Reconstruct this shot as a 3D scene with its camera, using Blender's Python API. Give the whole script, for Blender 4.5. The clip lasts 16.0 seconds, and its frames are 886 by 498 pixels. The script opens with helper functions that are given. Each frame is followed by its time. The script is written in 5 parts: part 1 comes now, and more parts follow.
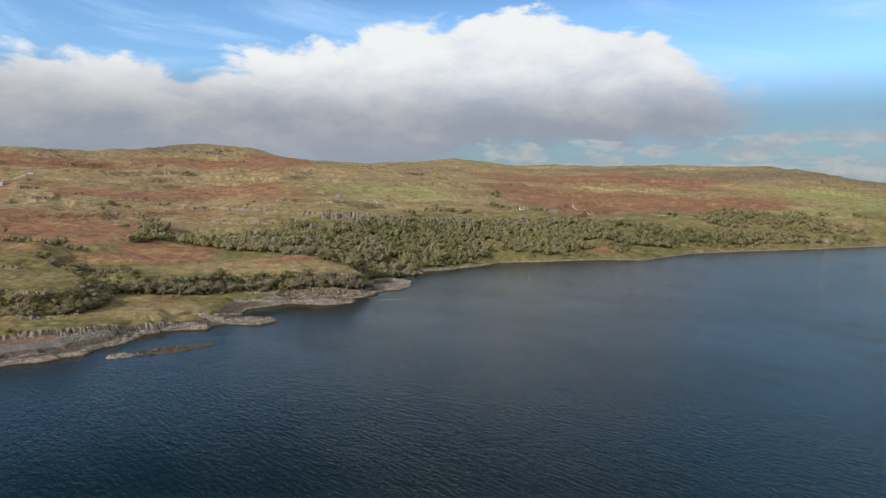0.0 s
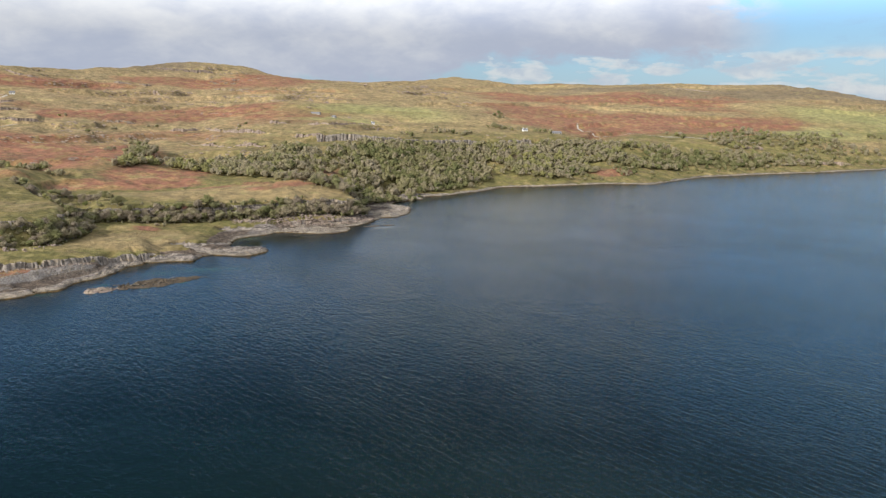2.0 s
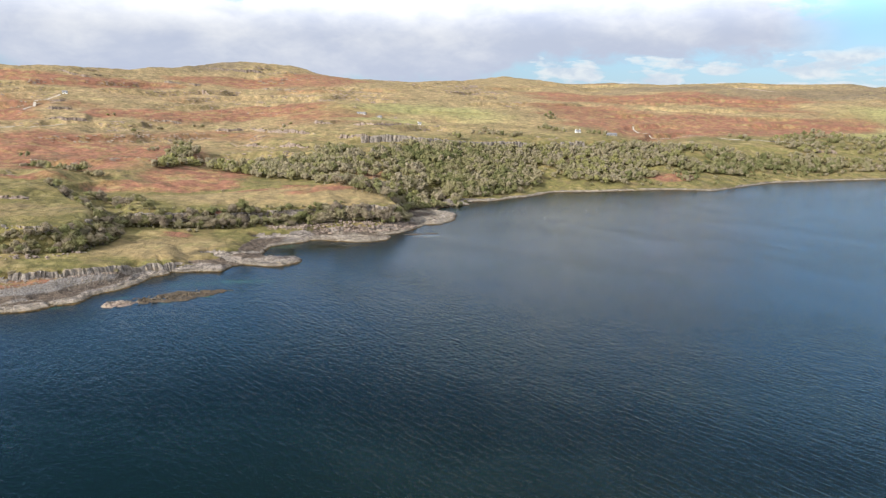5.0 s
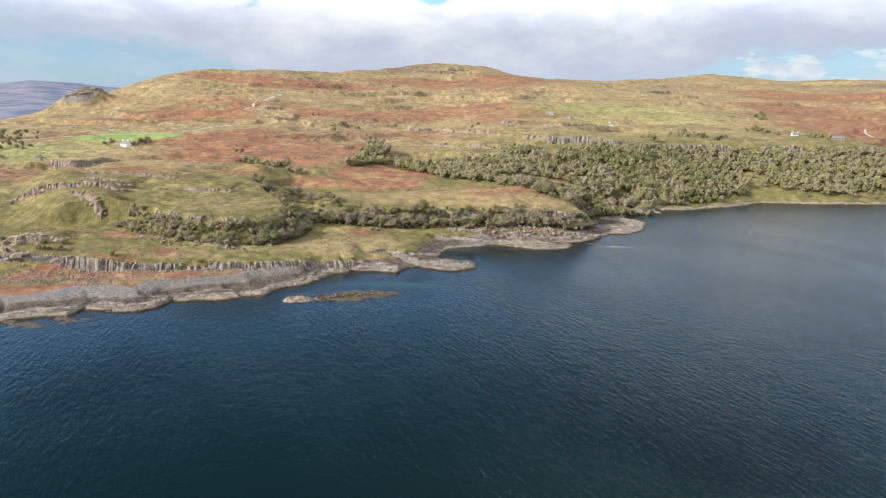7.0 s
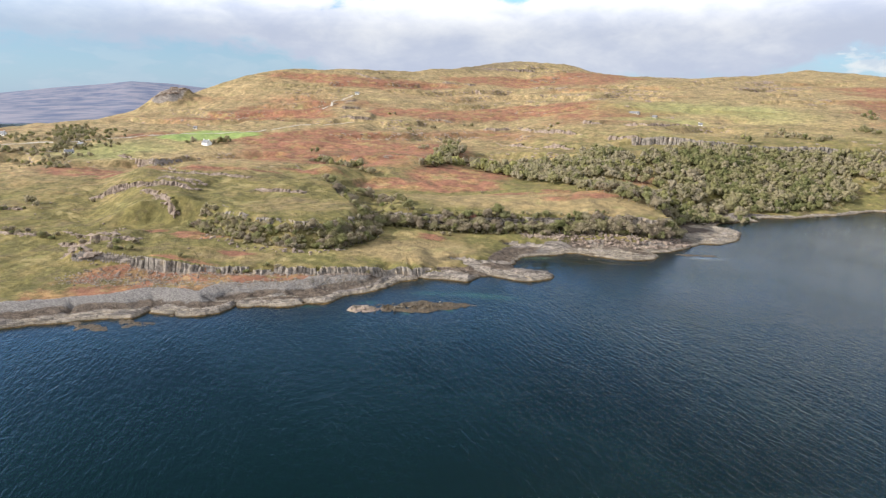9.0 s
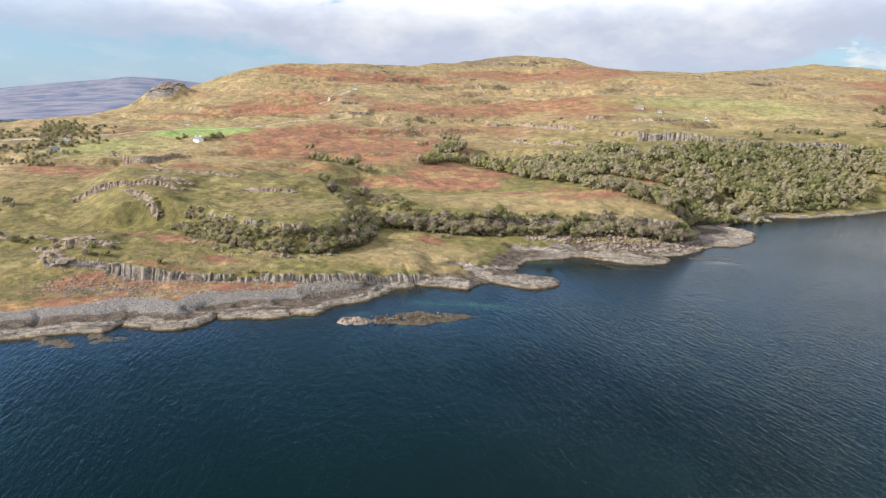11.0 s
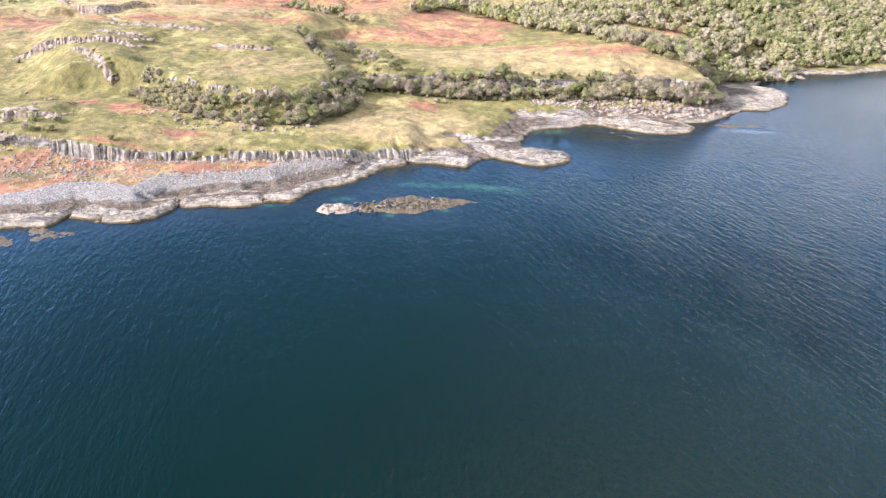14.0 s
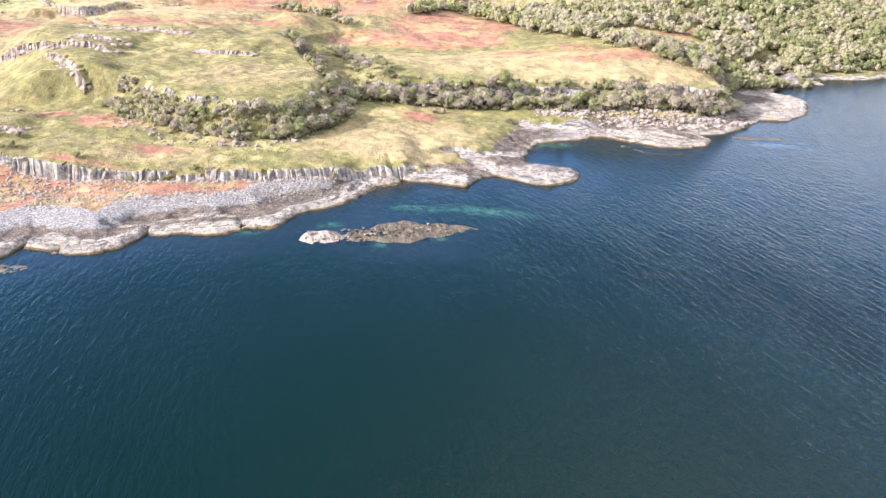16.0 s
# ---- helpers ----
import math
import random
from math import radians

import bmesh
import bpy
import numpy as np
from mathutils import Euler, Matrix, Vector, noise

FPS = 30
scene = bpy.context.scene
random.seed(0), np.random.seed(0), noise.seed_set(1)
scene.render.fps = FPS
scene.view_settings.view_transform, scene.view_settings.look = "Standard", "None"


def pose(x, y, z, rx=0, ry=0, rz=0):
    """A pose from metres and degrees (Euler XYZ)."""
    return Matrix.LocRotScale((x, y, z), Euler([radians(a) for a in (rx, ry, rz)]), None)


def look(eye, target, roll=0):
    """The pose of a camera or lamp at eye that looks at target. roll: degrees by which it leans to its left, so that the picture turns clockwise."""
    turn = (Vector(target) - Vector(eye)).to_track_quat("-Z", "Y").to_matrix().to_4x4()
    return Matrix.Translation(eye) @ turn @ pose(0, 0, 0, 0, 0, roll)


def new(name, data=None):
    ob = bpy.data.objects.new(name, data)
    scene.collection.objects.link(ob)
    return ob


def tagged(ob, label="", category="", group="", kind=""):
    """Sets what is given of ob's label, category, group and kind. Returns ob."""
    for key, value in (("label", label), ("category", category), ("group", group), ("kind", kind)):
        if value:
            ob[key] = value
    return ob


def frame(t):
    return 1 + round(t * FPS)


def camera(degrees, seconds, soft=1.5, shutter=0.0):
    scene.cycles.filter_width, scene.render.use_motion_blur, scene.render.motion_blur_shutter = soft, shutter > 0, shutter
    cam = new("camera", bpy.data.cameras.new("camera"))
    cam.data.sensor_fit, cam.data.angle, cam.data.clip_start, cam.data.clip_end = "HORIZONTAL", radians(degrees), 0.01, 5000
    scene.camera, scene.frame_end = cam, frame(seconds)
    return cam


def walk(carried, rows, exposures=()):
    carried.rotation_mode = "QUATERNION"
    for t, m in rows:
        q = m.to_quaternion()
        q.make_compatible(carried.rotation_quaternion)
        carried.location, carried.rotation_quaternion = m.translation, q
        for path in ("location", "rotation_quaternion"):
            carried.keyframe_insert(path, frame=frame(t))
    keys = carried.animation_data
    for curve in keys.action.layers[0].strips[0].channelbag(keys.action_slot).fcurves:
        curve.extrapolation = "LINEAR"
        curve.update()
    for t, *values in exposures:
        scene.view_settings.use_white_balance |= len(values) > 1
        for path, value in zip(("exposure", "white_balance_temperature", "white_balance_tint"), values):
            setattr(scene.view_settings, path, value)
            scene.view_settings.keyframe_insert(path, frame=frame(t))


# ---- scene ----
cam = camera(67.8, 16.0, soft=1.35)
PATH = [
    (0, (-4.157, -63.646, 89.315), (-3.97, -61.664, 89.119), 0.7),
    (0.5, (-3.212, -57.642, 89.316), (-3.026, -55.673, 89.016), 0.7),
    (1, (-2.281, -51.647, 89.318), (-2.095, -49.7, 88.902), 0.6),
    (1.5, (-1.376, -45.677, 89.324), (-1.19, -43.732, 88.896), 0.6),
    (2, (-0.508, -39.751, 89.33), (-0.325, -37.806, 88.901), 0.6),
    (2.5, (0.288, -33.898, 89.334), (0.453, -31.951, 88.906), 0.6),
    (3, (0.973, -28.14, 89.34), (1.113, -26.191, 88.911), 0.6),
    (3.5, (1.502, -22.503, 89.348), (1.616, -20.553, 88.918), 0.6),
    (6, (3.103, 4.946, 89.439), (2.949, 6.893, 89.007), 0.6),
    (6.5, (3.018, 10.233, 89.445), (2.688, 12.157, 89.011), 0.5),
    (7, (2.539, 15.379, 89.447), (2.038, 17.265, 89.011), 0.5),
    (7.5, (1.678, 20.476, 89.444), (1.068, 22.33, 89.006), 0.4),
    (8, (0.455, 25.617, 89.432), (-0.217, 27.449, 88.994), 0.4),
    (8.5, (-1.095, 30.874, 89.404), (-1.81, 32.689, 88.966), 0.4),
    (11, (-10.372, 57.959, 88.956), (-11.089, 59.77, 88.502), 0.3),
    (11.5, (-12.357, 63.544, 88.922), (-13.064, 65.33, 88.365), 0.2),
    (12, (-14.44, 69.288, 88.907), (-15.134, 71.044, 88.246), 0.1),
    (12.5, (-16.576, 75.136, 88.901), (-17.254, 76.857, 88.14), 0.1),
    (13, (-18.731, 81.036, 88.897), (-19.394, 82.722, 88.05), 0.0),
    (13.5, (-20.874, 86.947, 88.893), (-21.532, 88.622, 88.02), 0.1),
    (14, (-22.988, 92.857, 88.885), (-23.644, 94.532, 88.011), 0.0),
    (14.5, (-25.063, 98.773, 88.874), (-25.718, 100.448, 87.999), 0.0),
    (15, (-27.117, 104.682, 88.864), (-27.772, 106.356, 87.988), 0.0),
    (15.5, (-29.159, 110.588, 88.856), (-29.813, 112.262, 87.978), -0.0),
    (16, (-31.197, 116.509, 88.847), (-31.851, 118.182, 87.968), -0.0),
]
EXPOSURES = [(0, 0.02, 6400, 6), (0.5, 0.0, 6400, 6), (1.5, 0.34, 6350, 7), (3.5, 0.82, 6300, 8), (11, 0.90, 6300, 8), (11.5, 0.98, 6300, 9), (12.5, 1.32, 6150, 11),
             (13.5, 1.74, 5950, 14), (14.5, 1.92, 5850, 15), (16, 2.02, 5800, 15)]
walk(cam, [(t, look(eye, target, roll)) for t, eye, target, roll in PATH], EXPOSURES)

# ---- daylight ----
SUN_FROM = Vector((-0.74, -0.56, 0.48)).normalized()
sun = new("sun", bpy.data.lights.new("sun", "SUN"))
sun.data.energy, sun.data.angle, sun.data.color = 4.6, radians(0.6), (1.0, 0.94, 0.86)
sun.matrix_world = look(SUN_FROM * 900, (0, 0, 0))


class Nodes:
    """Short ways to add and link shader nodes."""

    def __init__(self, tree):
        self.tree = tree
        tree.nodes.clear()

    def add(self, kind, **sockets):
        node = self.tree.nodes.new(kind)
        for key, value in sockets.items():
            self.put(node.inputs[key.replace("_", " ")], value)
        return node

    def put(self, socket, value):
        if hasattr(value, "is_output"):
            self.tree.links.new(value, socket)
        else:
            socket.default_value = value

    def math(self, op, a, b=0.0, c=0.0, clamp=False):
        node = self.tree.nodes.new("ShaderNodeMath")
        node.operation, node.use_clamp = op, clamp
        for socket, value in zip(node.inputs, (a, b, c)):
            self.put(socket, value)
        return node.outputs[0]

    def rng(self, x, a, b, c=0.0, d=1.0):
        node = self.tree.nodes.new("ShaderNodeMapRange")
        node.interpolation_type = "SMOOTHSTEP"
        for socket, value in zip(node.inputs, (x, a, b, c, d)):
            self.put(socket, value)
        return node.outputs[0]

    def mix(self, f, a, b, kind="MIX"):
        node = self.tree.nodes.new("ShaderNodeMix")
        node.data_type, node.blend_type = "RGBA", kind
        self.put(node.inputs[0], f)
        self.put(node.inputs[6], a)
        self.put(node.inputs[7], b)
        return node.outputs[2]

    def noise(self, vec, scale, detail=4.0, rough=0.55, distort=0.0):
        node = self.add("ShaderNodeTexNoise", Vector=vec, Scale=scale, Detail=detail, Roughness=rough, Distortion=distort)
        return node.outputs[0]

    def attr(self, name):
        node = self.tree.nodes.new("ShaderNodeAttribute")
        node.attribute_name = name
        return node.outputs["Fac"]

    def combine(self, x, y, z=0.0):
        return self.add("ShaderNodeCombineXYZ", X=x, Y=y, Z=z).outputs[0]


def rgb(r, g, b):
    return (r, g, b, 1)


world = bpy.data.worlds.new("sky")
scene.world = world
world.use_nodes = True
W = Nodes(world.node_tree)
sky = W.tree.nodes.new("ShaderNodeTexSky")
sky.sky_type, sky.sun_disc = "NISHITA", False
sky.sun_elevation = math.asin(SUN_FROM.z)
sky.sun_rotation = math.atan2(SUN_FROM.x, SUN_FROM.y)
sky.altitude, sky.air_density, sky.dust_density, sky.ozone_density = 50, 1.0, 0.6, 1.5
way = W.tree.nodes.new("ShaderNodeTexCoord").outputs["Generated"]
sep = W.add("ShaderNodeSeparateXYZ", Vector=way)
azim = W.math("MULTIPLY", W.math("ARCTAN2", sep.outputs[0], sep.outputs[1]), 57.2958)
elev = W.math("MULTIPLY", W.math("ARCSINE", sep.outputs[2]), 57.2958)
flat = W.combine(W.math("MULTIPLY", azim, 0.055), W.math("MULTIPLY", elev, 0.115))
puffs = W.noise(flat, 2.2, 9.0, 0.56, 0.25)
fine = W.noise(flat, 7.0, 6.0, 0.6, 0.4)
# a long bank of cumulus over the hills, its flat base a few degrees up
top = W.math("ADD", W.math("ADD", 9.5, W.rng(azim, -14, 6, 0.0, 4.5)), W.math("MULTIPLY", W.math("SUBTRACT", puffs, 0.5), 14.0))
top = W.math("SUBTRACT", top, W.rng(azim, 21, 29, 0.0, 7.0))
base = W.math("ADD", W.math("ADD", W.rng(azim, -28, -38, 0.0, 2.6), W.rng(azim, 2, 10, 1.5, 3.6)), W.math("MULTIPLY", W.math("SUBTRACT", fine, 0.5), 3.5))
bank = W.math("MULTIPLY", W.rng(W.math("SUBTRACT", top, elev), -0.4, 1.1), W.rng(W.math("SUBTRACT", elev, base), -0.8, 1.0))
bank = W.math("MULTIPLY", bank, W.rng(azim, 33, 26))
bank = W.math("MULTIPLY", bank, W.rng(azim, -70, -34, 0.35, 1.0))
low = W.math("MULTIPLY", W.rng(W.noise(W.combine(W.math("MULTIPLY", azim, 0.09), W.math("MULTIPLY", elev, 0.30)), 2.0, 6.0), 0.45, 0.57), W.math("MULTIPLY", W.rng(elev, 4.8, 3.6), W.rng(azim, -5, 12, 0.2, 1.0)))
veil = W.rng(W.noise(W.combine(W.math("ADD", W.math("MULTIPLY", azim, 0.03), W.math("MULTIPLY", elev, 0.05)), W.math("MULTIPLY", elev, 0.09)), 2.6, 7.0, 0.62, 0.6), 0.44, 0.74, 0.0, 0.7)
veil = W.math("MULTIPLY", veil, W.rng(elev, 19, 10, 0.05, 1.0))
veil = W.math("MAXIMUM", veil, W.rng(elev, 9, 0, 0.0, 0.55))
# unseen veil added above the view, stronger to the right, to brighten the water
high = W.math("MULTIPLY", W.math("MULTIPLY", W.rng(elev, 26, 48), W.rng(elev, 95, 66)), W.rng(azim, -45, 25, 0.0, 0.56))
# unseen cloud added behind and overhead to fill the shadows
behind = W.math("MULTIPLY", W.rng(W.noise(way, 2.6, 7.0, 0.55, 0.3), 0.20, 0.50), W.math("MAXIMUM", W.math("MULTIPLY", W.rng(W.math("ABSOLUTE", azim), 75, 100), W.rng(elev, 0, 8)), W.rng(elev, 50, 66)))
high = W.math("MAXIMUM", high, behind)
cover = W.math("MAXIMUM", W.math("MAXIMUM", bank, W.math("MULTIPLY", low, 0.8)), high)
lit = W.rng(W.math("ADD", W.math("ADD", W.math("MULTIPLY", W.math("SUBTRACT", elev, base), 0.055), W.math("MULTIPLY", puffs, 0.9)), W.math("MULTIPLY", fine, 0.55)), 0.66, 1.32)
cloud = W.mix(lit, (5.5, 5.9, 7.2, 1), (9.2, 9.1, 9.2, 1))
blue = W.mix(1.0, sky.outputs[0], (0.88, 1.10, 1.36, 1), "MULTIPLY")
hazy = W.mix(veil, blue, (4.6, 6.3, 8.8, 1))
hazy = W.mix(1.0, hazy, W.mix(W.rng(elev, 13, 20), W.mix(W.rng(elev, 6, 10), rgb(1, 1, 1), rgb(1.30, 1.32, 1.34)), rgb(0.55, 0.55, 0.55)), "MULTIPLY")
cumuli = W.mix(W.rng(fine, 0.35, 0.6), (6.6, 7.0, 7.9, 1), (8.9, 8.8, 8.8, 1))
total = W.mix(cover, hazy, W.mix(W.rng(W.math("SUBTRACT", low, bank), 0.0, 0.4), cloud, cumuli))
total = W.mix(1.0, total, W.mix(W.rng(elev, 5, 10), rgb(0.74, 0.74, 0.74), rgb(1.28, 1.28, 1.28)), "MULTIPLY")
back = W.add("ShaderNodeBackground", Color=total, Strength=0.075)
W.tree.links.new(back.outputs[0], W.tree.nodes.new("ShaderNodeOutputWorld").inputs[0])

# ---- materials ----
def material(name):
    mat = bpy.data.materials.new(name)
    mat.use_nodes = True
    return mat, Nodes(mat.node_tree)


def finish(n, color, rough=0.9, normal=None, **more):
    b = n.add("ShaderNodeBsdfPrincipled", Base_Color=color, Roughness=rough, **more)
    if normal is not None:
        n.put(b.inputs["Normal"], normal)
    n.tree.links.new(b.outputs[0], n.tree.nodes.new("ShaderNodeOutputMaterial").inputs[0])


def bump(n, height, strength, distance):
    return n.add("ShaderNodeBump", Height=height, Strength=strength, Distance=distance).outputs[0]


def place(n):
    return n.tree.nodes.new("ShaderNodeNewGeometry").outputs["Position"]


def ground_material():
    mat, n = material("moor_ground")
    p = place(n)
    big, mid, small, tiny = n.noise(p, 0.012, 5), n.noise(p, 0.06, 5), n.noise(p, 0.33, 5, 0.65), n.noise(p, 1.6, 3, 0.7)
    speck = n.math("ADD", n.math("MULTIPLY", small, 0.6), n.math("MULTIPLY", tiny, 0.4))
    grass = n.mix(n.rng(speck, 0.30, 0.70), rgb(0.074, 0.068, 0.024), rgb(0.150, 0.132, 0.047))
    grass = n.mix(n.rng(mid, 0.44, 0.66, 0.0, 0.8), grass, n.mix(n.rng(speck, 0.30, 0.70), rgb(0.128, 0.096, 0.041), rgb(0.222, 0.168, 0.076)))
    straw = n.mix(n.rng(speck, 0.28, 0.72), rgb(0.142, 0.106, 0.050), rgb(0.240, 0.181, 0.091))
    fern = n.mix(n.rng(speck, 0.30, 0.70), rgb(0.118, 0.056, 0.035), rgb(0.228, 0.110, 0.069))
    fern = n.mix(n.rng(mid, 0.46, 0.66), fern, n.mix(n.rng(speck, 0.40, 0.60), rgb(0.125, 0.072, 0.032), rgb(0.245, 0.160, 0.074)))
    meadow = n.mix(n.rng(speck, 0.36, 0.64), rgb(0.135, 0.180, 0.050), rgb(0.205, 0.250, 0.085))
    dark_ground = n.mix(n.rng(speck, 0.36, 0.64), rgb(0.085, 0.066, 0.042), rgb(0.19, 0.145, 0.085))
    hill = n.noise(p, 0.11, 6, 0.66)
    clump = n.noise(p, 0.05, 7, 0.68, 0.4)
    loose = n.math("MULTIPLY", n.math("SUBTRACT", n.math("ADD", n.math("MULTIPLY", mid, 0.5), n.math("MULTIPLY", small, 0.5)), 0.5), 1.6)
    c = n.mix(n.rng(n.math("ADD", n.attr("straw"), loose), 0.25, 0.95), grass, straw)
    # dry hill grass, with distance haze put into its paler, pinker colour
    hazed_upland = n.mix(n.rng(speck, 0.38, 0.62), rgb(0.140, 0.102, 0.053), rgb(0.310, 0.228, 0.126))
    c = n.mix(n.math("MULTIPLY", n.attr("hazed_upland"), n.rng(hill, 0.30, 0.62, 0.45, 0.85)), c, hazed_upland)
    lush = n.mix(n.rng(speck, 0.3, 0.7), rgb(0.064, 0.056, 0.020), rgb(0.128, 0.106, 0.040))
    c = n.mix(n.math("MULTIPLY", n.attr("lush"), n.rng(n.math("ADD", clump, n.math("MULTIPLY", loose, 0.2)), 0.56, 0.44, 0.25, 0.8)), c, lush)
    c = n.mix(n.rng(n.math("ADD", n.attr("fern"), loose), 0.28, 0.80), c, fern)
    c = n.mix(n.rng(n.math("ADD", n.attr("dark_ground"), loose), 0.35, 0.7), c, dark_ground)
    c = n.mix(n.attr("meadow"), c, meadow)
    c = n.mix(0.8, c, n.mix(n.rng(hill, 0.38, 0.62), rgb(0.70, 0.73, 0.75), rgb(1.22, 1.20, 1.16)), "MULTIPLY")
    heather = n.mix(n.rng(speck, 0.35, 0.65), rgb(0.050, 0.040, 0.022), rgb(0.125, 0.096, 0.052))
    c = n.mix(n.math("MULTIPLY", n.rng(clump, 0.555, 0.61, 0.0, 0.62), n.rng(n.attr("meadow"), 0.3, 0.6, 1.0, 0.0)), c, heather)
    c = n.mix(n.math("MULTIPLY", n.rng(clump, 0.44, 0.385, 0.0, 0.55), n.rng(n.attr("meadow"), 0.3, 0.6, 1.0, 0.0)), c, n.mix(n.rng(hill, 0.4, 0.6), rgb(0.165, 0.150, 0.055), rgb(0.270, 0.215, 0.105)))
    # bare rock, shingle and the bands that the tide leaves on the shore
    stone = n.mix(n.rng(speck, 0.35, 0.65), rgb(0.125, 0.108, 0.094), rgb(0.330, 0.286, 0.243))
    stone = n.mix(n.math("MULTIPLY", n.rng(mid, 0.46, 0.62), n.rng(n.attr("pale"), 0.0, 1.0, 1.0, 0.35)), stone, n.mix(speck, rgb(0.095, 0.085, 0.077), rgb(0.215, 0.193, 0.172)))
    warp = n.add("ShaderNodeVectorMath")
    n.put(warp.inputs[0], p)
    n.put(warp.inputs[1], n.combine(n.math("MULTIPLY", small, 6.0), n.math("MULTIPLY", mid, 14.0)))
    crack = n.add("ShaderNodeTexVoronoi", Vector=warp.outputs[0], Scale=0.16)
    crack.feature = "DISTANCE_TO_EDGE"
    stone = n.mix(n.math("MULTIPLY", n.rng(crack.outputs[0], 0.0, 0.05, 0.4, 0.0), n.rng(mid, 0.45, 0.6)), stone, rgb(0.05, 0.046, 0.042))
    stone = n.mix(n.rng(n.attr("pale"), 0.3, 0.8, 0.0, 0.8), stone, n.mix(n.rng(speck, 0.34, 0.66), rgb(0.185, 0.160, 0.133), rgb(0.405, 0.350, 0.290)))
    bedding = n.add("ShaderNodeMapping", Vector=p, Rotation=(0, 0, radians(22)), Scale=(5.0, 1.0, 1.0))
    bedding.vector_type = "TEXTURE"
    seam = n.noise(bedding.outputs[0], 0.75, 4, 0.7, 0.6)
    stone = n.mix(n.math("MULTIPLY", n.rng(seam, 0.49, 0.41), n.rng(n.attr("shingle"), 0.4, 0.6, 0.8, 0.0)), stone, rgb(0.055, 0.048, 0.043))
    stone = n.mix(n.rng(n.attr("shingle"), 0.4, 0.6), stone, n.mix(n.rng(tiny, 0.35, 0.65), rgb(0.112, 0.103, 0.094), rgb(0.285, 0.262, 0.238)))
    stone = n.mix(n.rng(n.math("ADD", n.attr("wrack"), n.math("MULTIPLY", loose, 0.7)), 0.25, 0.6, 0.0, 0.85), stone, n.mix(n.rng(speck, 0.38, 0.62), rgb(0.040, 0.030, 0.022), rgb(0.150, 0.112, 0.080)))
    height = n.add("ShaderNodeSeparateXYZ", Vector=p).outputs[2]
    tide = n.math("ADD", height, n.math("MULTIPLY", n.math("SUBTRACT", mid, 0.5), 1.0))
    lichen = n.mix(n.rng(speck, 0.38, 0.62), rgb(0.155, 0.131, 0.096), rgb(0.345, 0.296, 0.226))
    bare = n.math("MULTIPLY", n.rng(n.attr("wrack"), 0.3, 0.6, 0.85, 0.0), n.rng(seam, 0.40, 0.46, 0.45, 1.0))
    stone = n.mix(n.math("MULTIPLY", n.math("MULTIPLY", n.rng(tide, 0.25, 0.6), n.rng(tide, 1.7, 1.0)), bare), stone, lichen)
    stone = n.mix(n.rng(tide, 0.62, 0.22), stone, n.mix(n.rng(speck, 0.4, 0.6), rgb(0.045, 0.032, 0.016), rgb(0.13, 0.085, 0.03)))
    c = n.mix(n.rng(n.math("ADD", n.attr("rock"), n.math("MULTIPLY", loose, 0.6)), 0.42, 0.58), c, stone)
    c = n.mix(0.35, c, n.mix(n.rng(big, 0.35, 0.65), rgb(1.20, 1.18, 1.30), rgb(1.80, 1.74, 1.84)), "MULTIPLY")
    h = n.math("ADD", n.math("ADD", n.math("MULTIPLY", small, 1.0), n.math("MULTIPLY", tiny, 0.5)), n.math("MULTIPLY", n.attr("rock"), n.math("ADD", n.math("MULTIPLY", n.rng(seam, 0.38, 0.5), 0.5), n.math("MULTIPLY", n.rng(tiny, 0.3, 0.7), 0.35))))
    finish(n, c, 0.95, n.add("ShaderNodeBump", Height=n.math("ADD", hill, clump), Strength=n.rng(n.attr("rock"), 0.2, 0.8, 0.36, 0.1), Distance=5.0, Normal=bump(n, h, n.rng(n.attr("rock"), 0.2, 0.8, 0.55, 0.9), 1.2)).outputs[0], Specular_IOR_Level=0.15)
    return mat


def rock_material(name, dark, pale, tint=(0.30, 0.24, 0.17)):
    mat, n = material(name)
    p = place(n)
    r = n.tree.nodes.new("ShaderNodeObjectInfo").outputs["Random"]
    isl = n.tree.nodes.new("ShaderNodeNewGeometry").outputs["Random Per Island"]
    a, b = n.noise(p, 0.5, 5, 0.65), n.noise(p, 2.6, 4, 0.7)
    c = n.mix(n.rng(n.math("ADD", n.math("MULTIPLY", a, 0.6), n.math("MULTIPLY", b, 0.4)), 0.36, 0.64), rgb(*dark), rgb(*pale))
    c = n.mix(n.rng(n.noise(p, 0.22, 4), 0.5, 0.68, 0.0, 0.6), c, rgb(*tint))
    c = n.mix(0.5, c, n.mix(n.math("FRACT", n.math("ADD", r, isl)), rgb(0.62, 0.62, 0.62), rgb(1.2, 1.15, 1.1)), "MULTIPLY")
    finish(n, c, 0.9, bump(n, n.math("ADD", a, n.math("MULTIPLY", b, 0.5)), 0.8, 0.5), Specular_IOR_Level=0.2)
    return mat


